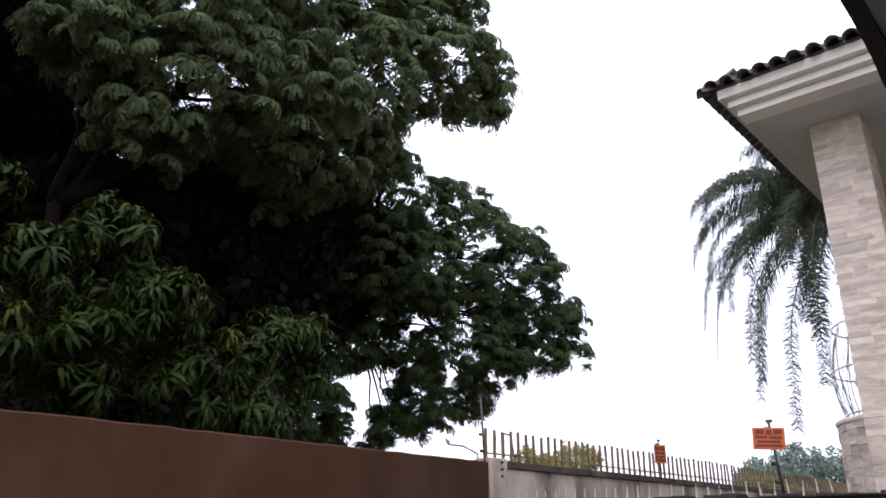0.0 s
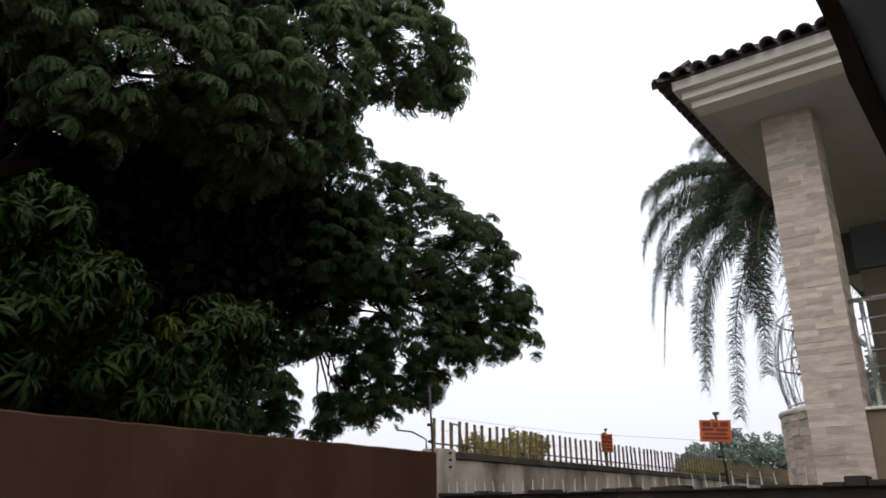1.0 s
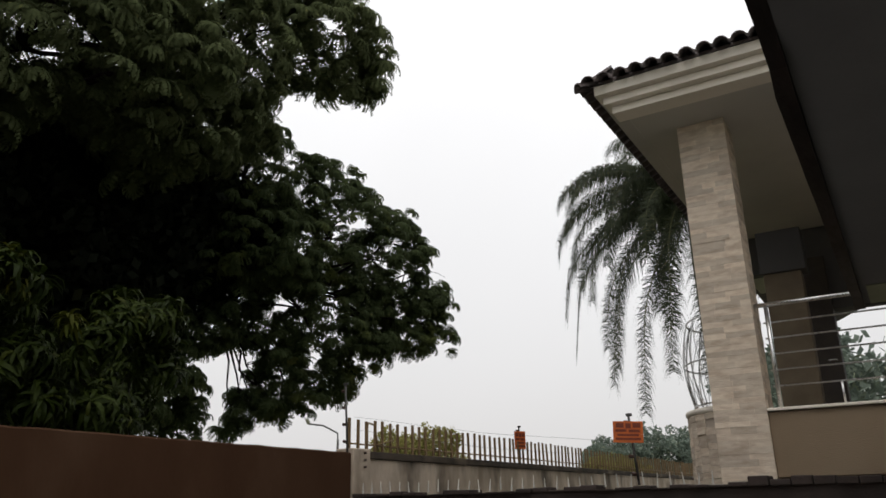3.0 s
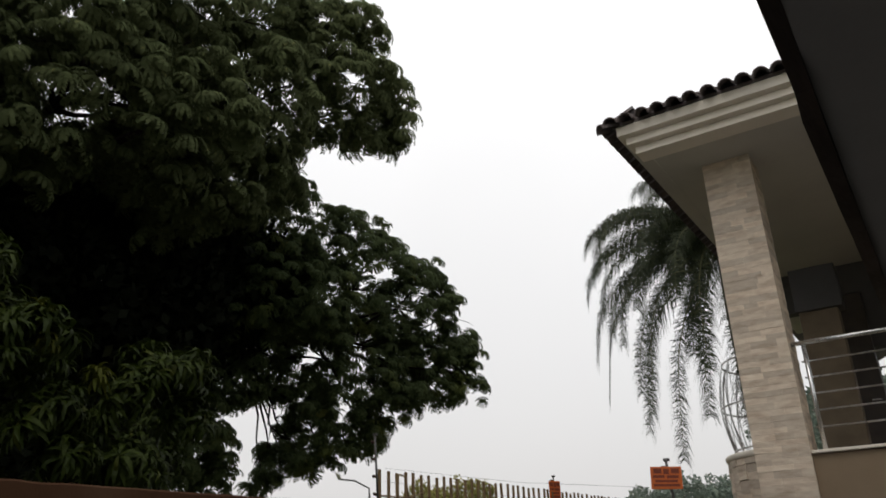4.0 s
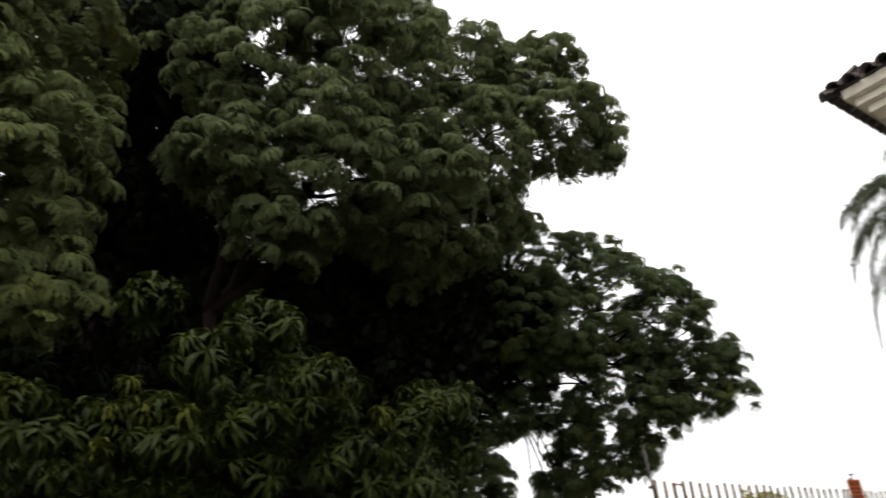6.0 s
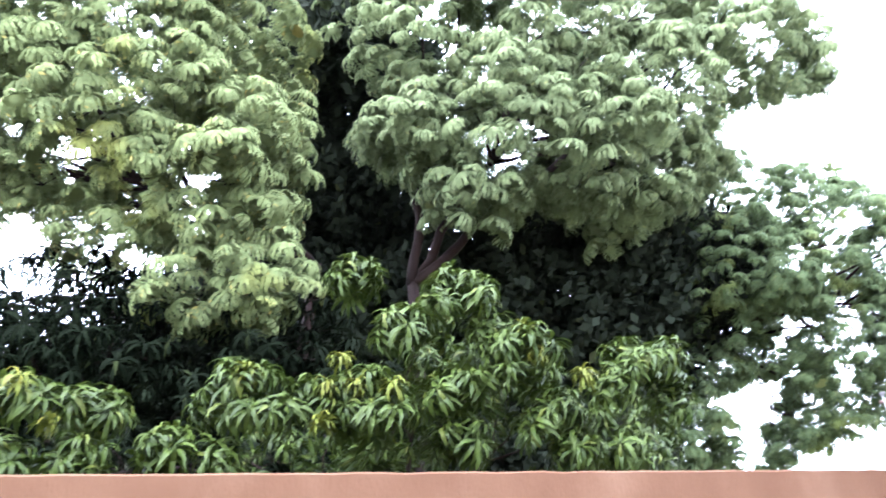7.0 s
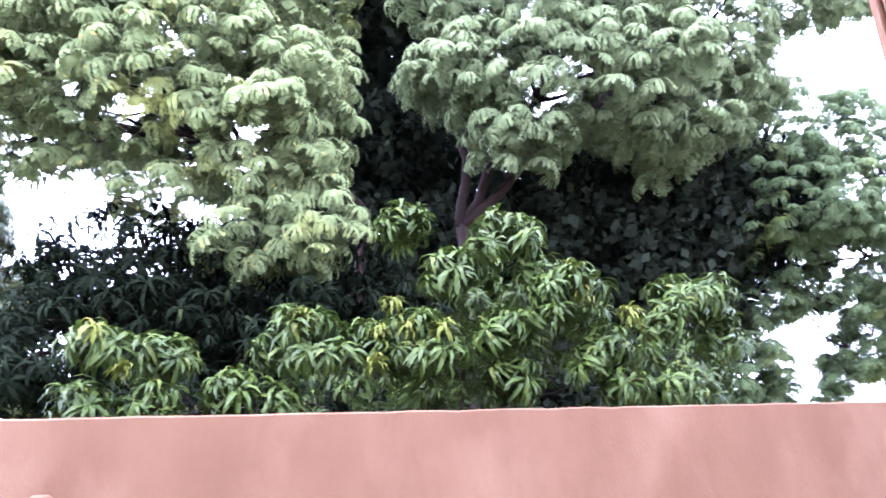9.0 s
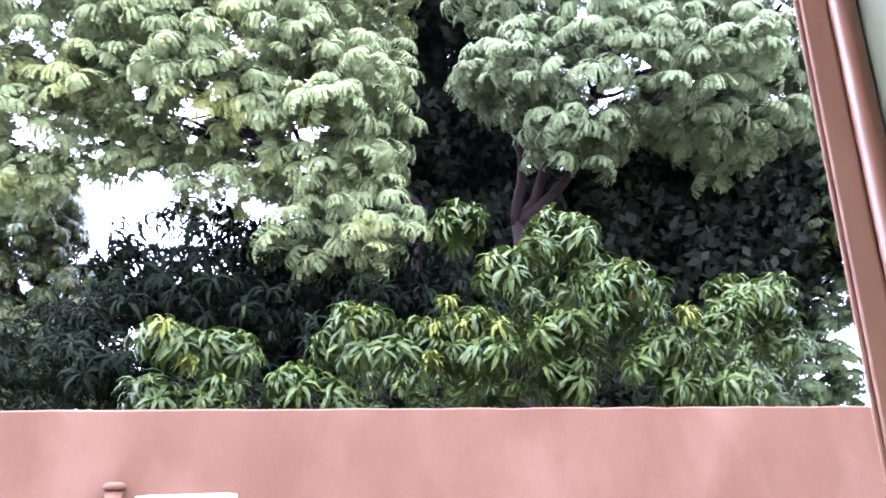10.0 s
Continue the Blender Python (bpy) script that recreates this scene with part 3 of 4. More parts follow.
TILE = barrel_mesh(0.40, 0.074, 0.060)
slope = math.atan2(2.9, 13.0 - ey)
slope_side = math.atan2(2.9, 4.35 - ex)
for i in range(34):
    for j in range(3):
        x, d = ex + 0.09 + 0.158 * i, 0.34 * j - 0.05
        if x < ex + d * math.cos(slope) - 0.02:
            continue
        o = new("tile", TILE)
        o.parent = house
        o.location = Vector((x + rng.uniform(-0.008, 0.008), ey + d * math.cos(slope), ez + 0.035 + d * math.sin(slope) + 0.012 * (j > 0))) - house.location
        o.rotation_euler = (slope + rng.uniform(-0.02, 0.02), rng.uniform(-0.04, 0.04), rng.uniform(-0.02, 0.02))
for i in range(40):
    for j in range(2):
        y, d = ey + 0.11 + 0.158 * i, 0.34 * j - 0.05
        if y < ey + d - 0.02:
            continue
        o = new("tile", TILE)
        o.parent = house
        o.location = Vector((ex + d * math.cos(slope_side), y, ez + 0.035 + d * math.sin(slope_side) + 0.012 * (j > 0))) - house.location
        o.rotation_euler = Euler((slope_side + rng.uniform(-0.02, 0.02), rng.uniform(-0.03, 0.03), -math.pi / 2))
o = new("ridge_tile", TILE)
o.parent = house
o.location = Vector((ex - 0.02, ey - 0.02, ez - 0.015)) - house.location
o.rotation_euler = (0.32, 0, -math.pi / 4)


# stone columns: a core, and split-face strips laid in courses on the faces that show
STRIP = bpy.data.meshes.new("stone_strip")
bm = bmesh.new()
box(bm, -0.5, 0.5, -0.5, 0.5, -0.5, 0.5)
bm.to_mesh(STRIP)
bm.free()
STRIP.materials.append(M_STONE)


def stone_face(parent, origin, along, out, width, z0, z1, course):
    z = z0
    along, out = Vector(along), Vector(out)
    while z < z1 - 0.02:
        h = min(course * rng.uniform(0.85, 1.15), z1 - z)
        cuts = [0.0]
        while cuts[-1] < width - 0.09:
            cuts.append(min(width, cuts[-1] + rng.uniform(0.12, 0.34)))
        cuts[-1] = width
        for a, b in zip(cuts, cuts[1:]):
            proud = rng.uniform(0.014, 0.019)
            o = new("stone", STRIP)
            o.parent = parent
            c = Vector(origin) + along * (a + b) / 2 + out * proud / 2
            o.location = Vector((c.x, c.y, z + h / 2)) - parent.location
            size = [b - a - 0.0008, proud, h - 0.0008]
            o.scale = size if abs(along.x) > 0.5 else (size[1], size[0], size[2])
        z += h


column = thing("stone_column", (PX0 + PX1) / 2, (PY0 + PY1) / 2, 0, "square column clad in beige split-face stone strips", "column", "stone columns")
slab("core", (PX0 + 0.02, PX1 - 0.02, PY0 + 0.02, PY1 - 0.02, 0.0, SOFF), M_MORTAR, column)
stone_face(column, (PX0, PY0 + 0.02, 0), (1, 0, 0), (0, -1, 0), PX1 - PX0, 1.6, SOFF, 0.055)
stone_face(column, (PX1 - 0.02, PY0 + 0.02, 0), (0, 1, 0), (1, 0, 0), PY1 - PY0 - 0.03, 1.6, SOFF, 0.055)
column2 = thing("brown_column", -1.2, 9.7, 2.5, "shaded brown rendered column with a dark head on the balcony", "column")
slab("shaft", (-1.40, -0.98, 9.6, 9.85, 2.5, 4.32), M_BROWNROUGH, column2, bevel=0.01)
slab("head", (-1.42, -0.92, 9.56, 9.88, 4.322, 4.84), M_SHADEGREY, column2, bevel=0.01)

# the rounded balcony corner with its low stone base and bowed railing
bay = thing("balcony_bay", -1.6, 8.6, 0, "rounded balcony corner clad in stone strips", "balcony")
cx, cy, rad = -1.45, 8.75, 0.80
ring = [(cx + rad * math.cos(a), cy + rad * math.sin(a)) for a in [math.pi * (0.62 + 0.72 * k / 12) for k in range(13)]]
vs, fs = [], []
for x, y in ring:
    vs += [(x, y, 0), (x, y, 2.60), (cx, cy, 2.60), (cx, cy, 0)]
for k in range(12):
    for q in range(3):
        a = 4 * k + q
        fs.append((a, a + 1, a + 5, a + 4))
grown("base", [Vector(p) - bay.location for p in vs], fs, M_MORTAR, bay)
for k in range(12):
    (x0, y0), (x1, y1) = ring[k], ring[k + 1]
    ang = math.atan2(y1 - y0, x1 - x0)
    z = 1.75
    while z < 2.58:
        h = min(0.07 * rng.uniform(0.85, 1.15), 2.60 - z)
        o = new("stone", STRIP)
        o.parent = bay
        o.location = Vector(((x0 + x1) / 2, (y0 + y1) / 2, z + h / 2)) - bay.location
        o.rotation_euler = (0, 0, ang)
        o.scale = (math.hypot(x1 - x0, y1 - y0), rng.uniform(0.02, 0.045), h - 0.003)
        z += h
rod("bay_coping", [(x, y, 2.63) for x, y in ring], 0.035, M_CREAM, bay, sides=8)


def steel_rail(name, x0, x1, y, z0, label):
    t = thing(name, x0, y, z0, label, "railing", "balcony railings")
    rod("handrail", [(x0, y, z0 + 0.95), (x0 + 1.0, y, z0 + 0.95)], 0.021, M_STEEL, t, sides=12)
    for k in range(5):
        rod("bar", [(x0 + 0.06, y, z0 + 0.20 + 0.145 * k), (x1, y, z0 + 0.20 + 0.145 * k)], 0.008, M_STEEL, t)
    rod("post", [(x0 + 0.10, y, z0), (x0 + 0.10, y, z0 + 0.93)], 0.019, M_STEEL, t, sides=12)
    rod("post", [(x0 + 1.5, y, z0), (x0 + 1.5, y, z0 + 0.93)], 0.019, M_STEEL, t, sides=12)
    rod("stub", [(x0 + 0.62, y, z0), (x0 + 0.62, y, z0 + 0.2)], 0.010, M_STEEL, t)
    return t


steel_rail("steel_railing", PX1 + 0.0, 3.0, 7.50, 2.53, "brushed steel railing with horizontal bars on the balcony")
bow = thing("bowed_railing", cx, cy, 2.66, "bowed steel railing with crossed bars round the balcony corner", "railing", "balcony railings")


def bowed(k, s):
    a = math.pi * (0.62 + 0.72 * k / 12)
    r = rad - 0.09 + 0.08 * math.sin(math.pi * s)
    return Vector((cx + r * math.cos(a), cy + r * math.sin(a), 2.66 + 0.97 * s))


for k in range(0, 13, 2):
    rod("upright", [bowed(k, s / 8) for s in range(9)], 0.008, M_STEEL, bow)
    if k < 12:
        rod("cross_bar", [bowed(k + 2 * s / 8, s / 8) for s in range(9)], 0.005, M_STEEL, bow, sides=6)
        rod("cross_bar", [bowed(k + 2 - 2 * s / 8, s / 8) for s in range(9)], 0.005, M_STEEL, bow, sides=6)
for s in (0.05, 0.5, 0.98):
    rod("hoop", [bowed(k / 2, s) for k in range(25)], 0.010, M_STEEL, bow)

# ---- the porch over the standing point ----
CX, CZ, CEND = -0.375, 3.12, 6.30
porch = thing("porch_roof", 1.5, 0, CZ, "dark porch roof slab with a wet timber fascia", "porch roof")
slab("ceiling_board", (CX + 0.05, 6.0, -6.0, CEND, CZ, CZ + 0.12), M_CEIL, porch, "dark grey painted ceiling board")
slab("end_board", (CX + 0.09, 6.0, 5.72, CEND - 0.01, CZ - 0.008, CZ - 0.002), M_PALE, porch, "pale board across the ceiling end")
vs, fs, n = [], [], 60
for i in range(n + 1):
    y = -6.0 + (CEND + 6.0) * i / n
    low = CZ - (0.0 if y < 2.3 else 0.035) - 0.006 * rng.random()
    out = CX - 0.004 * rng.random() - (0.0 if y < 2.55 else 0.012)
    vs += [(out, y, low), (out, y, CZ + 0.15), (CX + 0.048, y, CZ + 0.15), (CX + 0.048 + 0.004 * rng.random(), y, low)]
for i in range(n):
    for k in range(4):
        fs.append((4 * i + k, 4 * i + (k + 1) % 4, 4 * i + 4 + (k + 1) % 4, 4 * i + 4 + k))
fs += [(0, 1, 2, 3), (4 * n + 3, 4 * n + 2, 4 * n + 1, 4 * n)]
grown("fascia", [Vector(p) - porch.location for p in vs], fs, M_FASCIA, porch, "wet dark brown fascia board")
house_w = tagged(new("wall_house"), "pale green rendered house wall behind the porch", "wall", kind="structure")
slab("render_coat", (2.2, 2.4, -6.0, 6.3, 0.06, CZ), M_PALE, house_w)
# added block, never in view: keeps sky light off the mango and boundary wall
wall_u = tagged(new("wall_sky_block"), "plain unseen wall block added over the porch to cut sky light", "wall", kind="structure")
slab("render_coat", (0.8, 6.0, -8.0, 3.0, CZ + 0.125, 6.0), M_PALE, wall_u)
wall_s = tagged(new("wall_south"), "plain rendered wall closing the yard", "wall", kind="structure")
slab("render_coat", (WX, 9.0, -8.2, -8.0, 0.0, 2.6), M_PALE, wall_s)

# brown frame beside the standing point
JX, JY = -0.0557, 0.2780
jamb = thing("window_frame", JX, JY, 0.06, "brown painted metal frame beside a pale green wall strip", "frame")
pivot = Vector((JX, JY, 1.81))
jamb.matrix_basis = Matrix.Translation(pivot) @ Matrix.Rotation(radians(1.4), 4, Vector((-0.73, 0.68, 0))) @ Matrix.Translation(-pivot) @ pose(JX, JY, 0.06, 0, 0, 47)
part("flange", box(bmesh.new(), 0.0, 0.003, 0.002, 0.02, 0, 3.05, 0.001), M_POST, jamb)
part("flat_bar", box(bmesh.new(), 0.003, 0.0165, 0.0, 0.02, 0, 3.05, 0.0015), M_POST, jamb)
v, f = tube([(0.0234, 0.003, 0), (0.0234, 0.003, 1.5), (0.0234, 0.003, 3.05)], [0.0068] * 3, 16)
grown("round_bead", v, f, M_POST, jamb, smooth=True)
part("wall_strip", box(bmesh.new(), 0.0310, 0.060, 0.004, 0.03, 0, 3.05, 0.002), M_PALE, jamb, "pale green painted strip")
part("backing", box(bmesh.new(), 0.0165, 0.085, 0.012, 0.035, 0, 3.05), M_DOOR, jamb)

# what hangs on the terracotta wall
HX = WX + 0.236
board = thing("meter_cover", HX, -0.5, 1.2, "white flat cover panel fixed to the terracotta wall", "panel")
slab("panel", (HX + 0.004, HX + 0.03, -0.76, -0.25, 1.15, 1.785), M_WHITEIRON, board, bevel=0.006)
slab("frame", (HX + 0.002, HX + 0.018, -0.80, -0.21, 1.11, 1.78), M_WHITEIRON, board, bevel=0.004)
pipe = thing("conduit_cap", HX, -0.92, 1.2, "terracotta painted conduit with a rounded cap on the wall", "conduit")
rod("conduit", [(HX + 0.05, -0.92, 1.0), (HX + 0.05, -0.92, 1.82)], 0.05, M_ORANGE, pipe, sides=14)
rod("cap", [(HX + 0.05, -0.92, 1.822), (HX + 0.05, -0.92, 1.85), (HX + 0.05, -0.92, 1.865)], [0.062, 0.062, 0.04], M_ORANGE, pipe, sides=14)

# ---- trees behind the wall ----
broad_tree("shade_tree", (-9.46, 3.24, 0), bearing(-70.8, 22, 10.3), at(
    (-63, 32.5, 10.5, 1.4), (-70, 33, 10.3, 0.7), (-57, 31, 11, 1.4), (-65.5, 27.8, 9.8, 0.6), (-53, 28.5, 11.5, 1.2), (-49, 33, 12, 1.3),
    (-41.6, 34.3, 12.5, 0.95), (-39.2, 32.4, 12.6, 0.64), (-59, 39, 11.5, 1.5), (-49, 38.5, 12.5, 0.9), (-43.2, 38.0, 13, 0.66), (-41.4, 38.0, 12.8, 0.62), (-64.5, 39, 11, 1.35),
    (-68.5, 43.5, 12, 1.1), (-56, 41.5, 12.5, 0.9), (-50, 27.5, 12.4, 0.9)),
    M_LEAF, 30.0, 0.74, "large shade tree with drooping grey green leaf clumps", 0.13, fill=0.05, apart=0.19, gaps=0.32, subs=4, light=0.4, fine=0.34)
broad_tree("shade_tree", (-12.5, 9.0, 0), bearing(-52, 15, 14.5), at(
    (-44.5, 24, 14, 0.95), (-41, 23.0, 14.5, 0.85), (-39.5, 20.0, 15, 1.4), (-35.6, 18.0, 15.5, 1.0), (-33.2, 16.8, 16, 0.85), (-33.3, 13, 16, 0.7),
    (-36.3, 13, 15.5, 0.95), (-41, 14, 15, 1.3), (-46, 18.5, 14, 1.4), (-39.3, 9.6, 15.5, 0.6), (-42.8, 9.3, 15, 0.75), (-51.2, 9, 13.5, 0.65), (-54, 8, 13.5, 0.8), (-52.6, 12.3, 13.5, 0.8), (-51, 11, 13.5, 0.5), (-48.5, 13.4, 14, 0.6), (-50.6, 7.2, 14, 0.5),
    (-46.8, 13.2, 14.5, 0.65), (-44.6, 7.8, 15, 0.4), (-49.6, 6.6, 14, 0.4), (-34.2, 19.3, 15.5, 0.5), (-31.9, 16.7, 15.6, 0.42), (-32.3, 14.7, 15.5, 0.42), (-31.4, 12.3, 15.5, 0.34), (-45.3, 8.6, 15.1, 0.36), (-46.2, 6.3, 15.1, 0.3), (-44.9, 9.6, 15, 0.5), (-45.4, 7.2, 15, 0.36)),
    M_LEAFR, 28.0, 0.66, "spreading shade tree leaning out beyond the wall corner", 0.15, fill=0.05, apart=0.182, gaps=0.42, subs=4, light=0.48, fine=0.30)
broad_tree("shade_tree", (-11.0, 1.2, 0), bearing(-78.5, 23, 10.5), at(
    (-92, 31, 9.5, 1.45), (-86, 28.5, 9, 0.95), (-83, 22, 8.6, 0.6), (-87.5, 21.5, 8.6, 0.6), (-100, 31.5, 10, 1.25), (-83, 33, 9.6, 0.65),
    (-93, 26, 9.2, 0.75), (-104, 29, 10, 0.85), (-109, 33, 10.5, 1.3), (-109.1, 26.9, 9.7, 0.6), (-104.7, 27.4, 9.7, 0.5), (-109.4, 24.0, 9.7, 0.55), (-106.6, 25.5, 9.7, 0.5), (-101.8, 26.8, 9.5, 0.45), (-96, 39, 10.5, 1.7), (-89, 39.5, 10.5, 1.3), (-107, 41, 11, 1.7)),
    M_LEAFY, 30.0, 0.74, "large tree with pale yellow green leaf clumps", 0.12, fill=0.05, apart=0.19, gaps=0.32, subs=4, light=0.38, fine=0.32)
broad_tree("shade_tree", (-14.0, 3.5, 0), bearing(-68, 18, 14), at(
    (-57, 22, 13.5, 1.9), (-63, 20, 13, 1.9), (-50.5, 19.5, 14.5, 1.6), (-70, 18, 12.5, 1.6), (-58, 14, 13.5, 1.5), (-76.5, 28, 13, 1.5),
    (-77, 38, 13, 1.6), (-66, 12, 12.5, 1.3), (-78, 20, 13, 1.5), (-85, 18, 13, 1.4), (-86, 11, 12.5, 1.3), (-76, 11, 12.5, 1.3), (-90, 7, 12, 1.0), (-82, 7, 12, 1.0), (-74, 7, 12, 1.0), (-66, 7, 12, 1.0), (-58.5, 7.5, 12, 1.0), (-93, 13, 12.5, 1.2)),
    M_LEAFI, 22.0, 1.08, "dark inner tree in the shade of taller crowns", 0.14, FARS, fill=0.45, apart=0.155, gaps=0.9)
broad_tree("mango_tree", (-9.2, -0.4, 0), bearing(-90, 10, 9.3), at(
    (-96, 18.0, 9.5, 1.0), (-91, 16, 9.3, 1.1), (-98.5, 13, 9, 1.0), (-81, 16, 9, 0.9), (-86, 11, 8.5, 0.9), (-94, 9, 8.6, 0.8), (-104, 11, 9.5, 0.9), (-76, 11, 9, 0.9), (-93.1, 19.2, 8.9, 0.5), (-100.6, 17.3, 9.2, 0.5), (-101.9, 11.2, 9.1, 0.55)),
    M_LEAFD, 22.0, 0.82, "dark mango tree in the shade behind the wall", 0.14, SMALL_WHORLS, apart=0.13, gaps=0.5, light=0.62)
broad_tree("turning_tree", (-13.2, -3.6, 0), bearing(-106, 12, 13), at(
    (-107.5, 22.0, 12.7, 0.6), (-107.6, 19.9, 12.7, 0.67), (-104.8, 15.6, 12.7, 0.8), (-107.4, 13.8, 12.7, 0.86), (-104.6, 11.0, 12.7, 0.77), (-101.9, 10.0, 12.2, 0.5),
    (-107.2, 9.4, 12.7, 0.77), (-108.6, 17.5, 12.7, 0.77), (-104.6, 18.4, 12.7, 0.36), (-110.5, 13, 13, 1.1), (-111, 20, 13, 1.2)),
    M_AUTUMN, 18.0, 0.85, "loose tree with some leaves turning yellow", 0.12, apart=0.2, gaps=0.45, fine=0.5)

# the bright mango tree hanging over the wall: every whorl near the wall is a part
mango = broad_tree("mango_tree", (-6.6, 1.8, 0), bearing(-72, 2.5, 7.2), at(
    (-72, 11, 7.6, 0.55), (-62, 10, 7.6, 0.55), (-82, 8.5, 7.2, 0.45), (-94, 8, 7.0, 0.4), (-55, 9.5, 8.2, 0.5), (-69, 14.5, 7.2, 0.5), (-63, 13.5, 7.4, 0.45), (-71, 17.5, 7.4, 0.4), (-77, 10.5, 7.2, 0.45)),
    M_MANGO, 15.0, 0.66, "bright green mango tree with long drooping leaves", 0.05, WHORLS, apart=0.12, gaps=0.3)
whorl_meshes, young_meshes = [], []
for v, f in WHORLS:
    for kept, material in ((whorl_meshes, M_MANGO), (young_meshes, M_YOUNG)):
        me = bpy.data.meshes.new("leaf_whorl")
        me.from_pydata(v.tolist(), [], f.tolist())
        me.polygons.foreach_set("use_smooth", [True] * len(me.polygons))
        me.materials.append(material)
        kept.append(me)
DOMES = at(
    (-75.1, 22.0, 6.6, 0.23), (-67.2, 20.2, 6.4, 0.35), (-71.3, 18.1, 6.1, 0.26), (-64.6, 17.5, 6.5, 0.25), (-62.6, 15.0, 6.2, 0.38), (-67.8, 13.5, 6.0, 0.26),
    (-60.6, 11.0, 6.2, 0.26), (-53.5, 13.6, 6.9, 0.4), (-56.1, 12.7, 6.6, 0.2), (-52.1, 10.6, 7.0, 0.24), (-83.4, 13.2, 5.8, 0.38), (-88.8, 10.0, 5.7, 0.21),
    (-74.8, 12.4, 5.9, 0.37), (-98.4, 13.2, 5.8, 0.2), (-93.8, 12.1, 5.9, 0.29), (-98.9, 9.3, 5.7, 0.17), (-94.8, 9.0, 5.7, 0.2), (-84.9, 9.1, 5.7, 0.17),
    (-55.9, 7.8, 6.5, 0.25), (-78.9, 13.3, 5.8, 0.22), (-67.5, 10.0, 6.0, 0.21), (-59.3, 8.6, 6.2, 0.19))
YOUNG = at(
    (-83.3, 15.6, 5.6, 1), (-76.4, 16.5, 5.8, 1), (-77.4, 14.6, 5.7, 1), (-72.4, 14.4, 5.7, 1), (-78.0, 11.9, 5.6, 1), (-96.3, 11.8, 5.6, 1),
    (-58.0, 14.1, 6.1, 1), (-61.9, 17.8, 6.1, 1), (-98.5, 14.6, 5.6, 1), (-75.2, 14.6, 5.7, 1), (-102.5, 7.9, 5.6, 1), (-61.3, 16, 6.1, 1))


def hang(name, mesh, place, normal, s):
    o = new(name, mesh)
    o.parent = mango
    m = Matrix(frames_towards(np.array([normal]))[0].tolist()).to_4x4()
    m.translation = Vector(place) - mango.location
    o.matrix_local = m @ Matrix.Diagonal((s, s, s, 1))


for c, r in DOMES:
    kept = []
    for _ in range(400):
        if len(kept) >= 3 + 120 * r * r:
            break
        d = Vector(rng.normal(size=3)).normalized()
        if d.z < -0.35:
            continue
        p = c + Vector((d.x, d.y, d.z * 0.9)) * r * rng.uniform(0.7, 1.0)
        if all((p - q).length > 0.085 for q in kept):
            kept.append(p)
            hang("leaf_whorl", whorl_meshes[len(kept) % 6], p, (d.x * 0.7, d.y * 0.7, 0.75 + 0.4 * d.z), rng.uniform(0.62, 0.86))
for k, (c, r) in enumerate(YOUNG):
    hang("young_whorl", young_meshes[k % 6], c, (rng.normal() * 0.2, rng.normal() * 0.2, 1), rng.uniform(0.45, 0.62))


# ---- palm behind the house ----
def palm(x, y, z, fronds, label):
    t = thing("palm_tree", x, y, 0, label, "palm")
    rod("trunk", [(x + 0.04 * math.sin(0.6 * i), y, z * i / 9) for i in range(10)], [0.17 - 0.006 * i for i in range(10)], M_PALMBARK, t, sides=12)
    top = Vector((0, 0, z))
    for i in range(fronds):
        phi = 2.399 * i + rng.uniform(-0.2, 0.2)
        up = 1.0 - 1.6 * i / fronds
        out, side = Vector((math.cos(phi), math.sin(phi), 0)), Vector((-math.sin(phi), math.cos(phi), 0))
        p, sl, length = top.copy(), up, rng.uniform(2.3, 2.9) + 2.1 * (i / fronds) ** 2
        spine, vs, fs = [p.copy()], [], []
        steps = 48
        for s in range(steps):
            way = out * math.cos(sl) + Vector((0, 0, math.sin(sl)))
            p = p + way * length / steps
            sl = max(sl - (0.010 + 0.058 * s / steps), -1.45)
            spine.append(p.copy())
            if s < 5:
                continue
            for sgn in (-1, 1):
                for q in range(6):
                    ll = (0.60 - 0.24 * s / steps) * rng.uniform(0.8, 1.15)
                    d = (side * sgn * rng.uniform(0.3, 1.0) + way * rng.uniform(0.4, 0.8) + Vector((0, 0, rng.uniform(-0.5, 0.5)))).normalized()
                    a = p - way * rng.uniform(0, length / steps)
                    b = a + d * ll * 0.4
                    c = b + (d * 0.45 + Vector((0, 0, -1.0))).normalized() * ll * 0.65
                    w = way * 0.0065
                    k = len(vs)
                    vs += [a - w, a + w, b + w, b - w, c]
                    fs += [(k, k + 1, k + 2, k + 3), (k + 3, k + 2, k + 4)]
        v, f = tube(spine[::4], [0.022 - 0.0017 * j for j in range(len(spine[::4]))], 5)
        k = len(vs)
        grown("frond", vs + v, fs + [tuple(j + k for j in face) for face in f], M_PALM, t)
    return t


pc = bearing(-11.7, 21.4, 15.5)
palm(pc.x, pc.y, pc.z, 58, "tall feathery palm with drooping fronds behind the house")

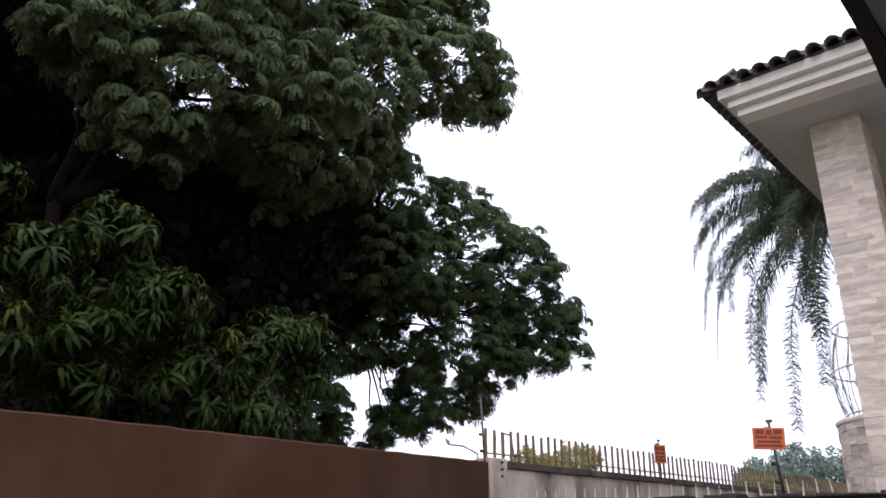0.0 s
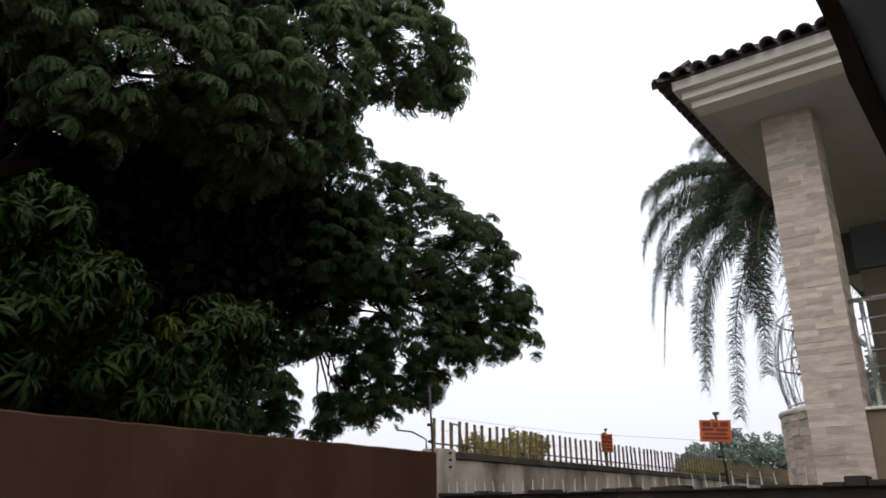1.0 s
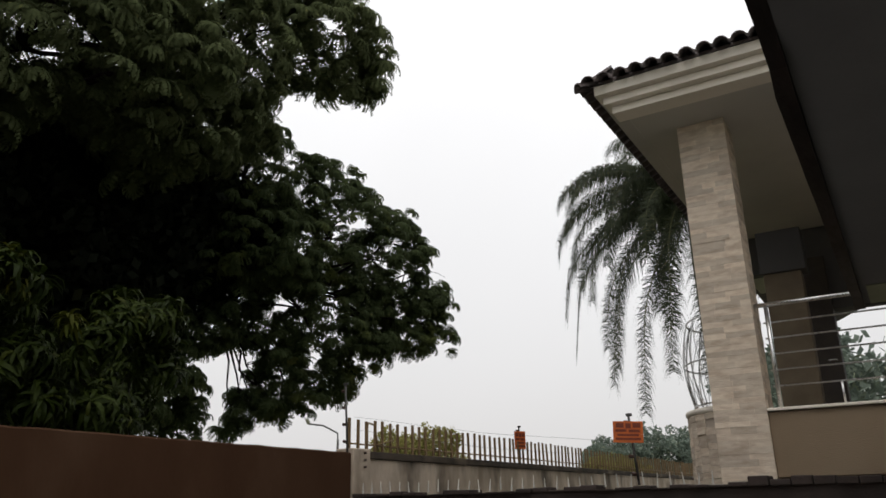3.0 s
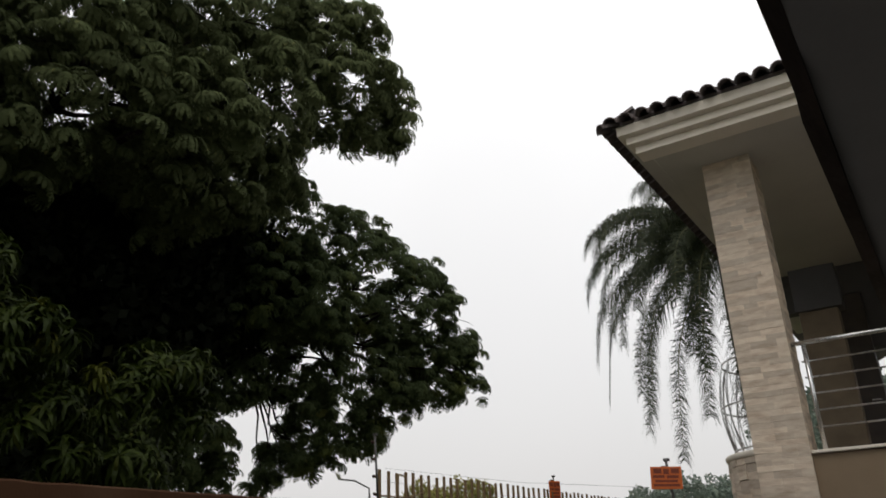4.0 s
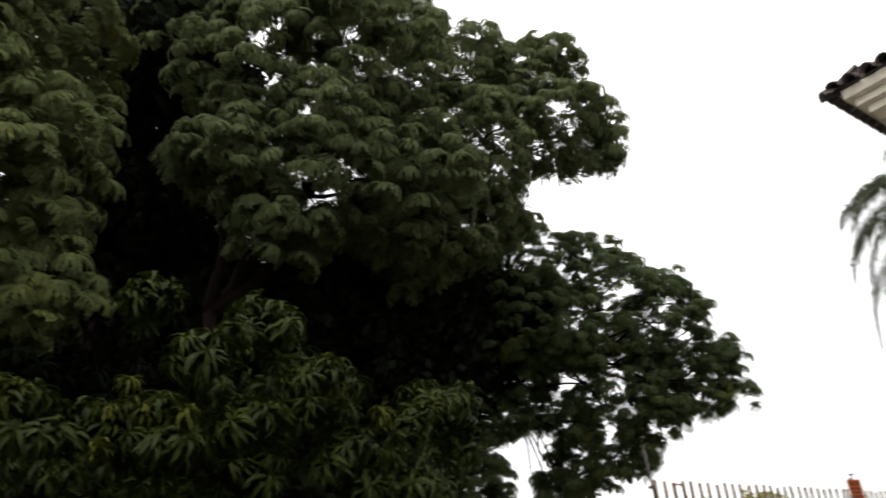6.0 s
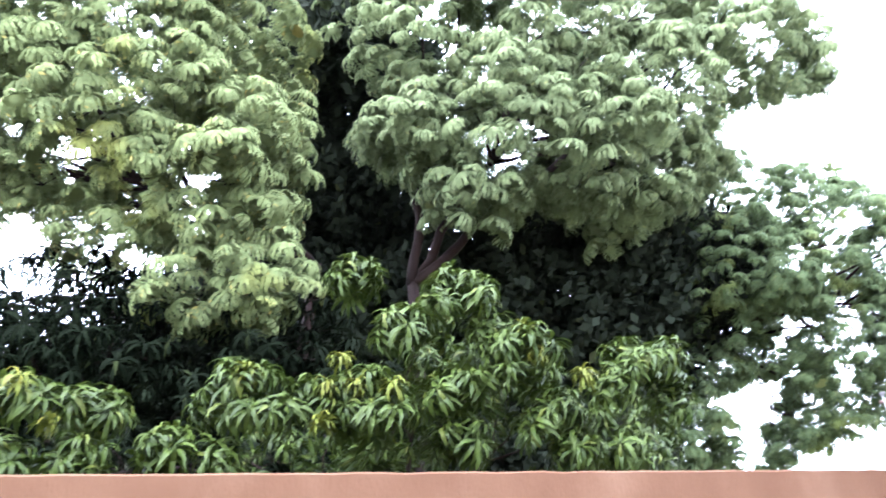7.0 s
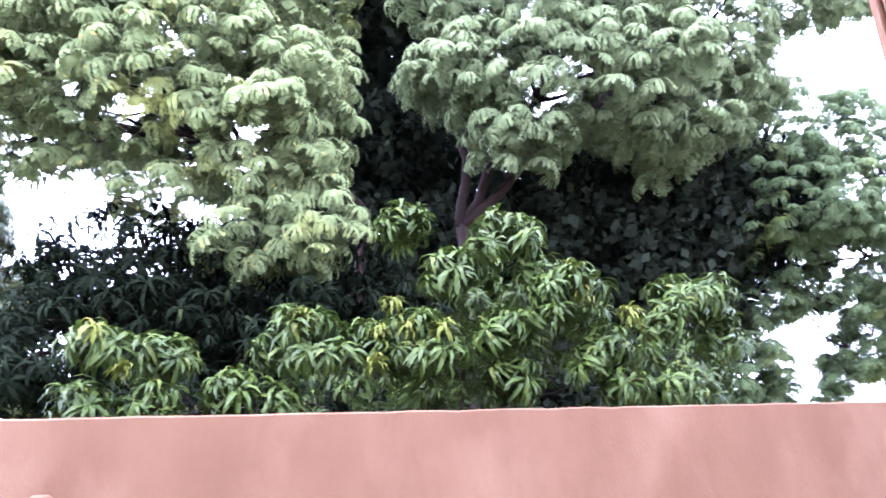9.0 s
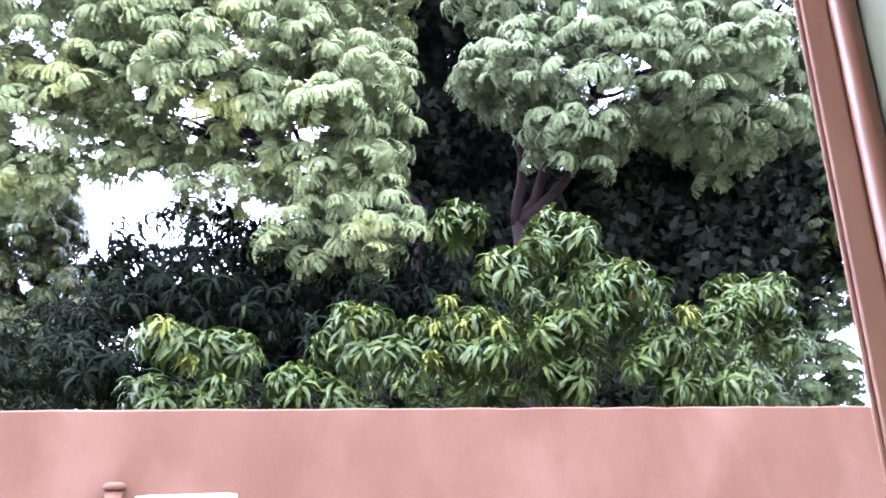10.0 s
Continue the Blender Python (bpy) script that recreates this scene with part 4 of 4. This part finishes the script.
# ---- distance ----
def far_tree(az, el, d, r, material, label, n=5):
    c = bearing(az, el, d)
    own = np.random.default_rng(int(round(1000 - 10 * az)))
    lobes = [(c + Vector(own.normal(size=3) * np.array([1.0, 1.0, 0.3])) * r * 0.7, r * own.uniform(0.5, 0.75)) for _ in range(n)]
    return broad_tree("far_tree", (c.x, c.y, 0), (c.x, c.y, max(0.5, c.z - r * 0.6)), lobes, material, 22.0 / (r * r), r * 0.62, label, 0.06, FARS, apart=r * 0.11, gaps=0.42, flat=0.9)


far_tree(-34.3, 2.6, 24, 0.85, M_FARY, "rounded yellow green tree behind the picket fence", 7)
far_tree(-32.1, 3.8, 24, 0.85, M_FARY, "rounded yellow green tree behind the picket fence", 7)
far_tree(-29.6, 2.4, 25, 0.85, M_FARY, "rounded yellow green tree behind the picket fence", 6)
far_tree(-19.3, 3.1, 45, 1.4, M_FAR, "distant grey green tree with haze painted into its leaves", 6)
far_tree(-17.0, 3.4, 46, 1.7, M_FAR, "distant grey green tree with haze painted into its leaves", 6)
far_tree(-14.5, 3.0, 46, 1.7, M_FAR, "distant grey green tree with haze painted into its leaves", 6)
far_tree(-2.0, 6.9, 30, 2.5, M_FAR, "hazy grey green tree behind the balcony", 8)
far_tree(-18.0, 2.2, 28, 0.6, M_FARY, "low yellow green bush behind the fence", 4)
far_tree(-20.0, 2.3, 28, 0.6, M_FARY, "low yellow green bush behind the fence", 4)

lamp = bearing(-38.6, 0, 48)
street = thing("street_lamp", lamp.x, lamp.y, 0, "grey street lamp on a curved arm beyond the wall", "street lamp")
tip = bearing(-40.7, 5.9, 48)
rod("pole", [(lamp.x, lamp.y, 0), (lamp.x, lamp.y, 5.6)], 0.07, M_DARKMETAL, street)
rod("arm", [(lamp.x, lamp.y, 5.5), (lamp.x * 0.985 + tip.x * 0.015, lamp.y, 6.0), ((lamp.x + tip.x) / 2, (lamp.y + tip.y) / 2, 6.45), tuple(tip)], 0.05, M_DARKMETAL, street)
rod("head", [tip, tip + (tip - lamp).normalized() * 0.6], [0.10, 0.16], M_STEEL, street)
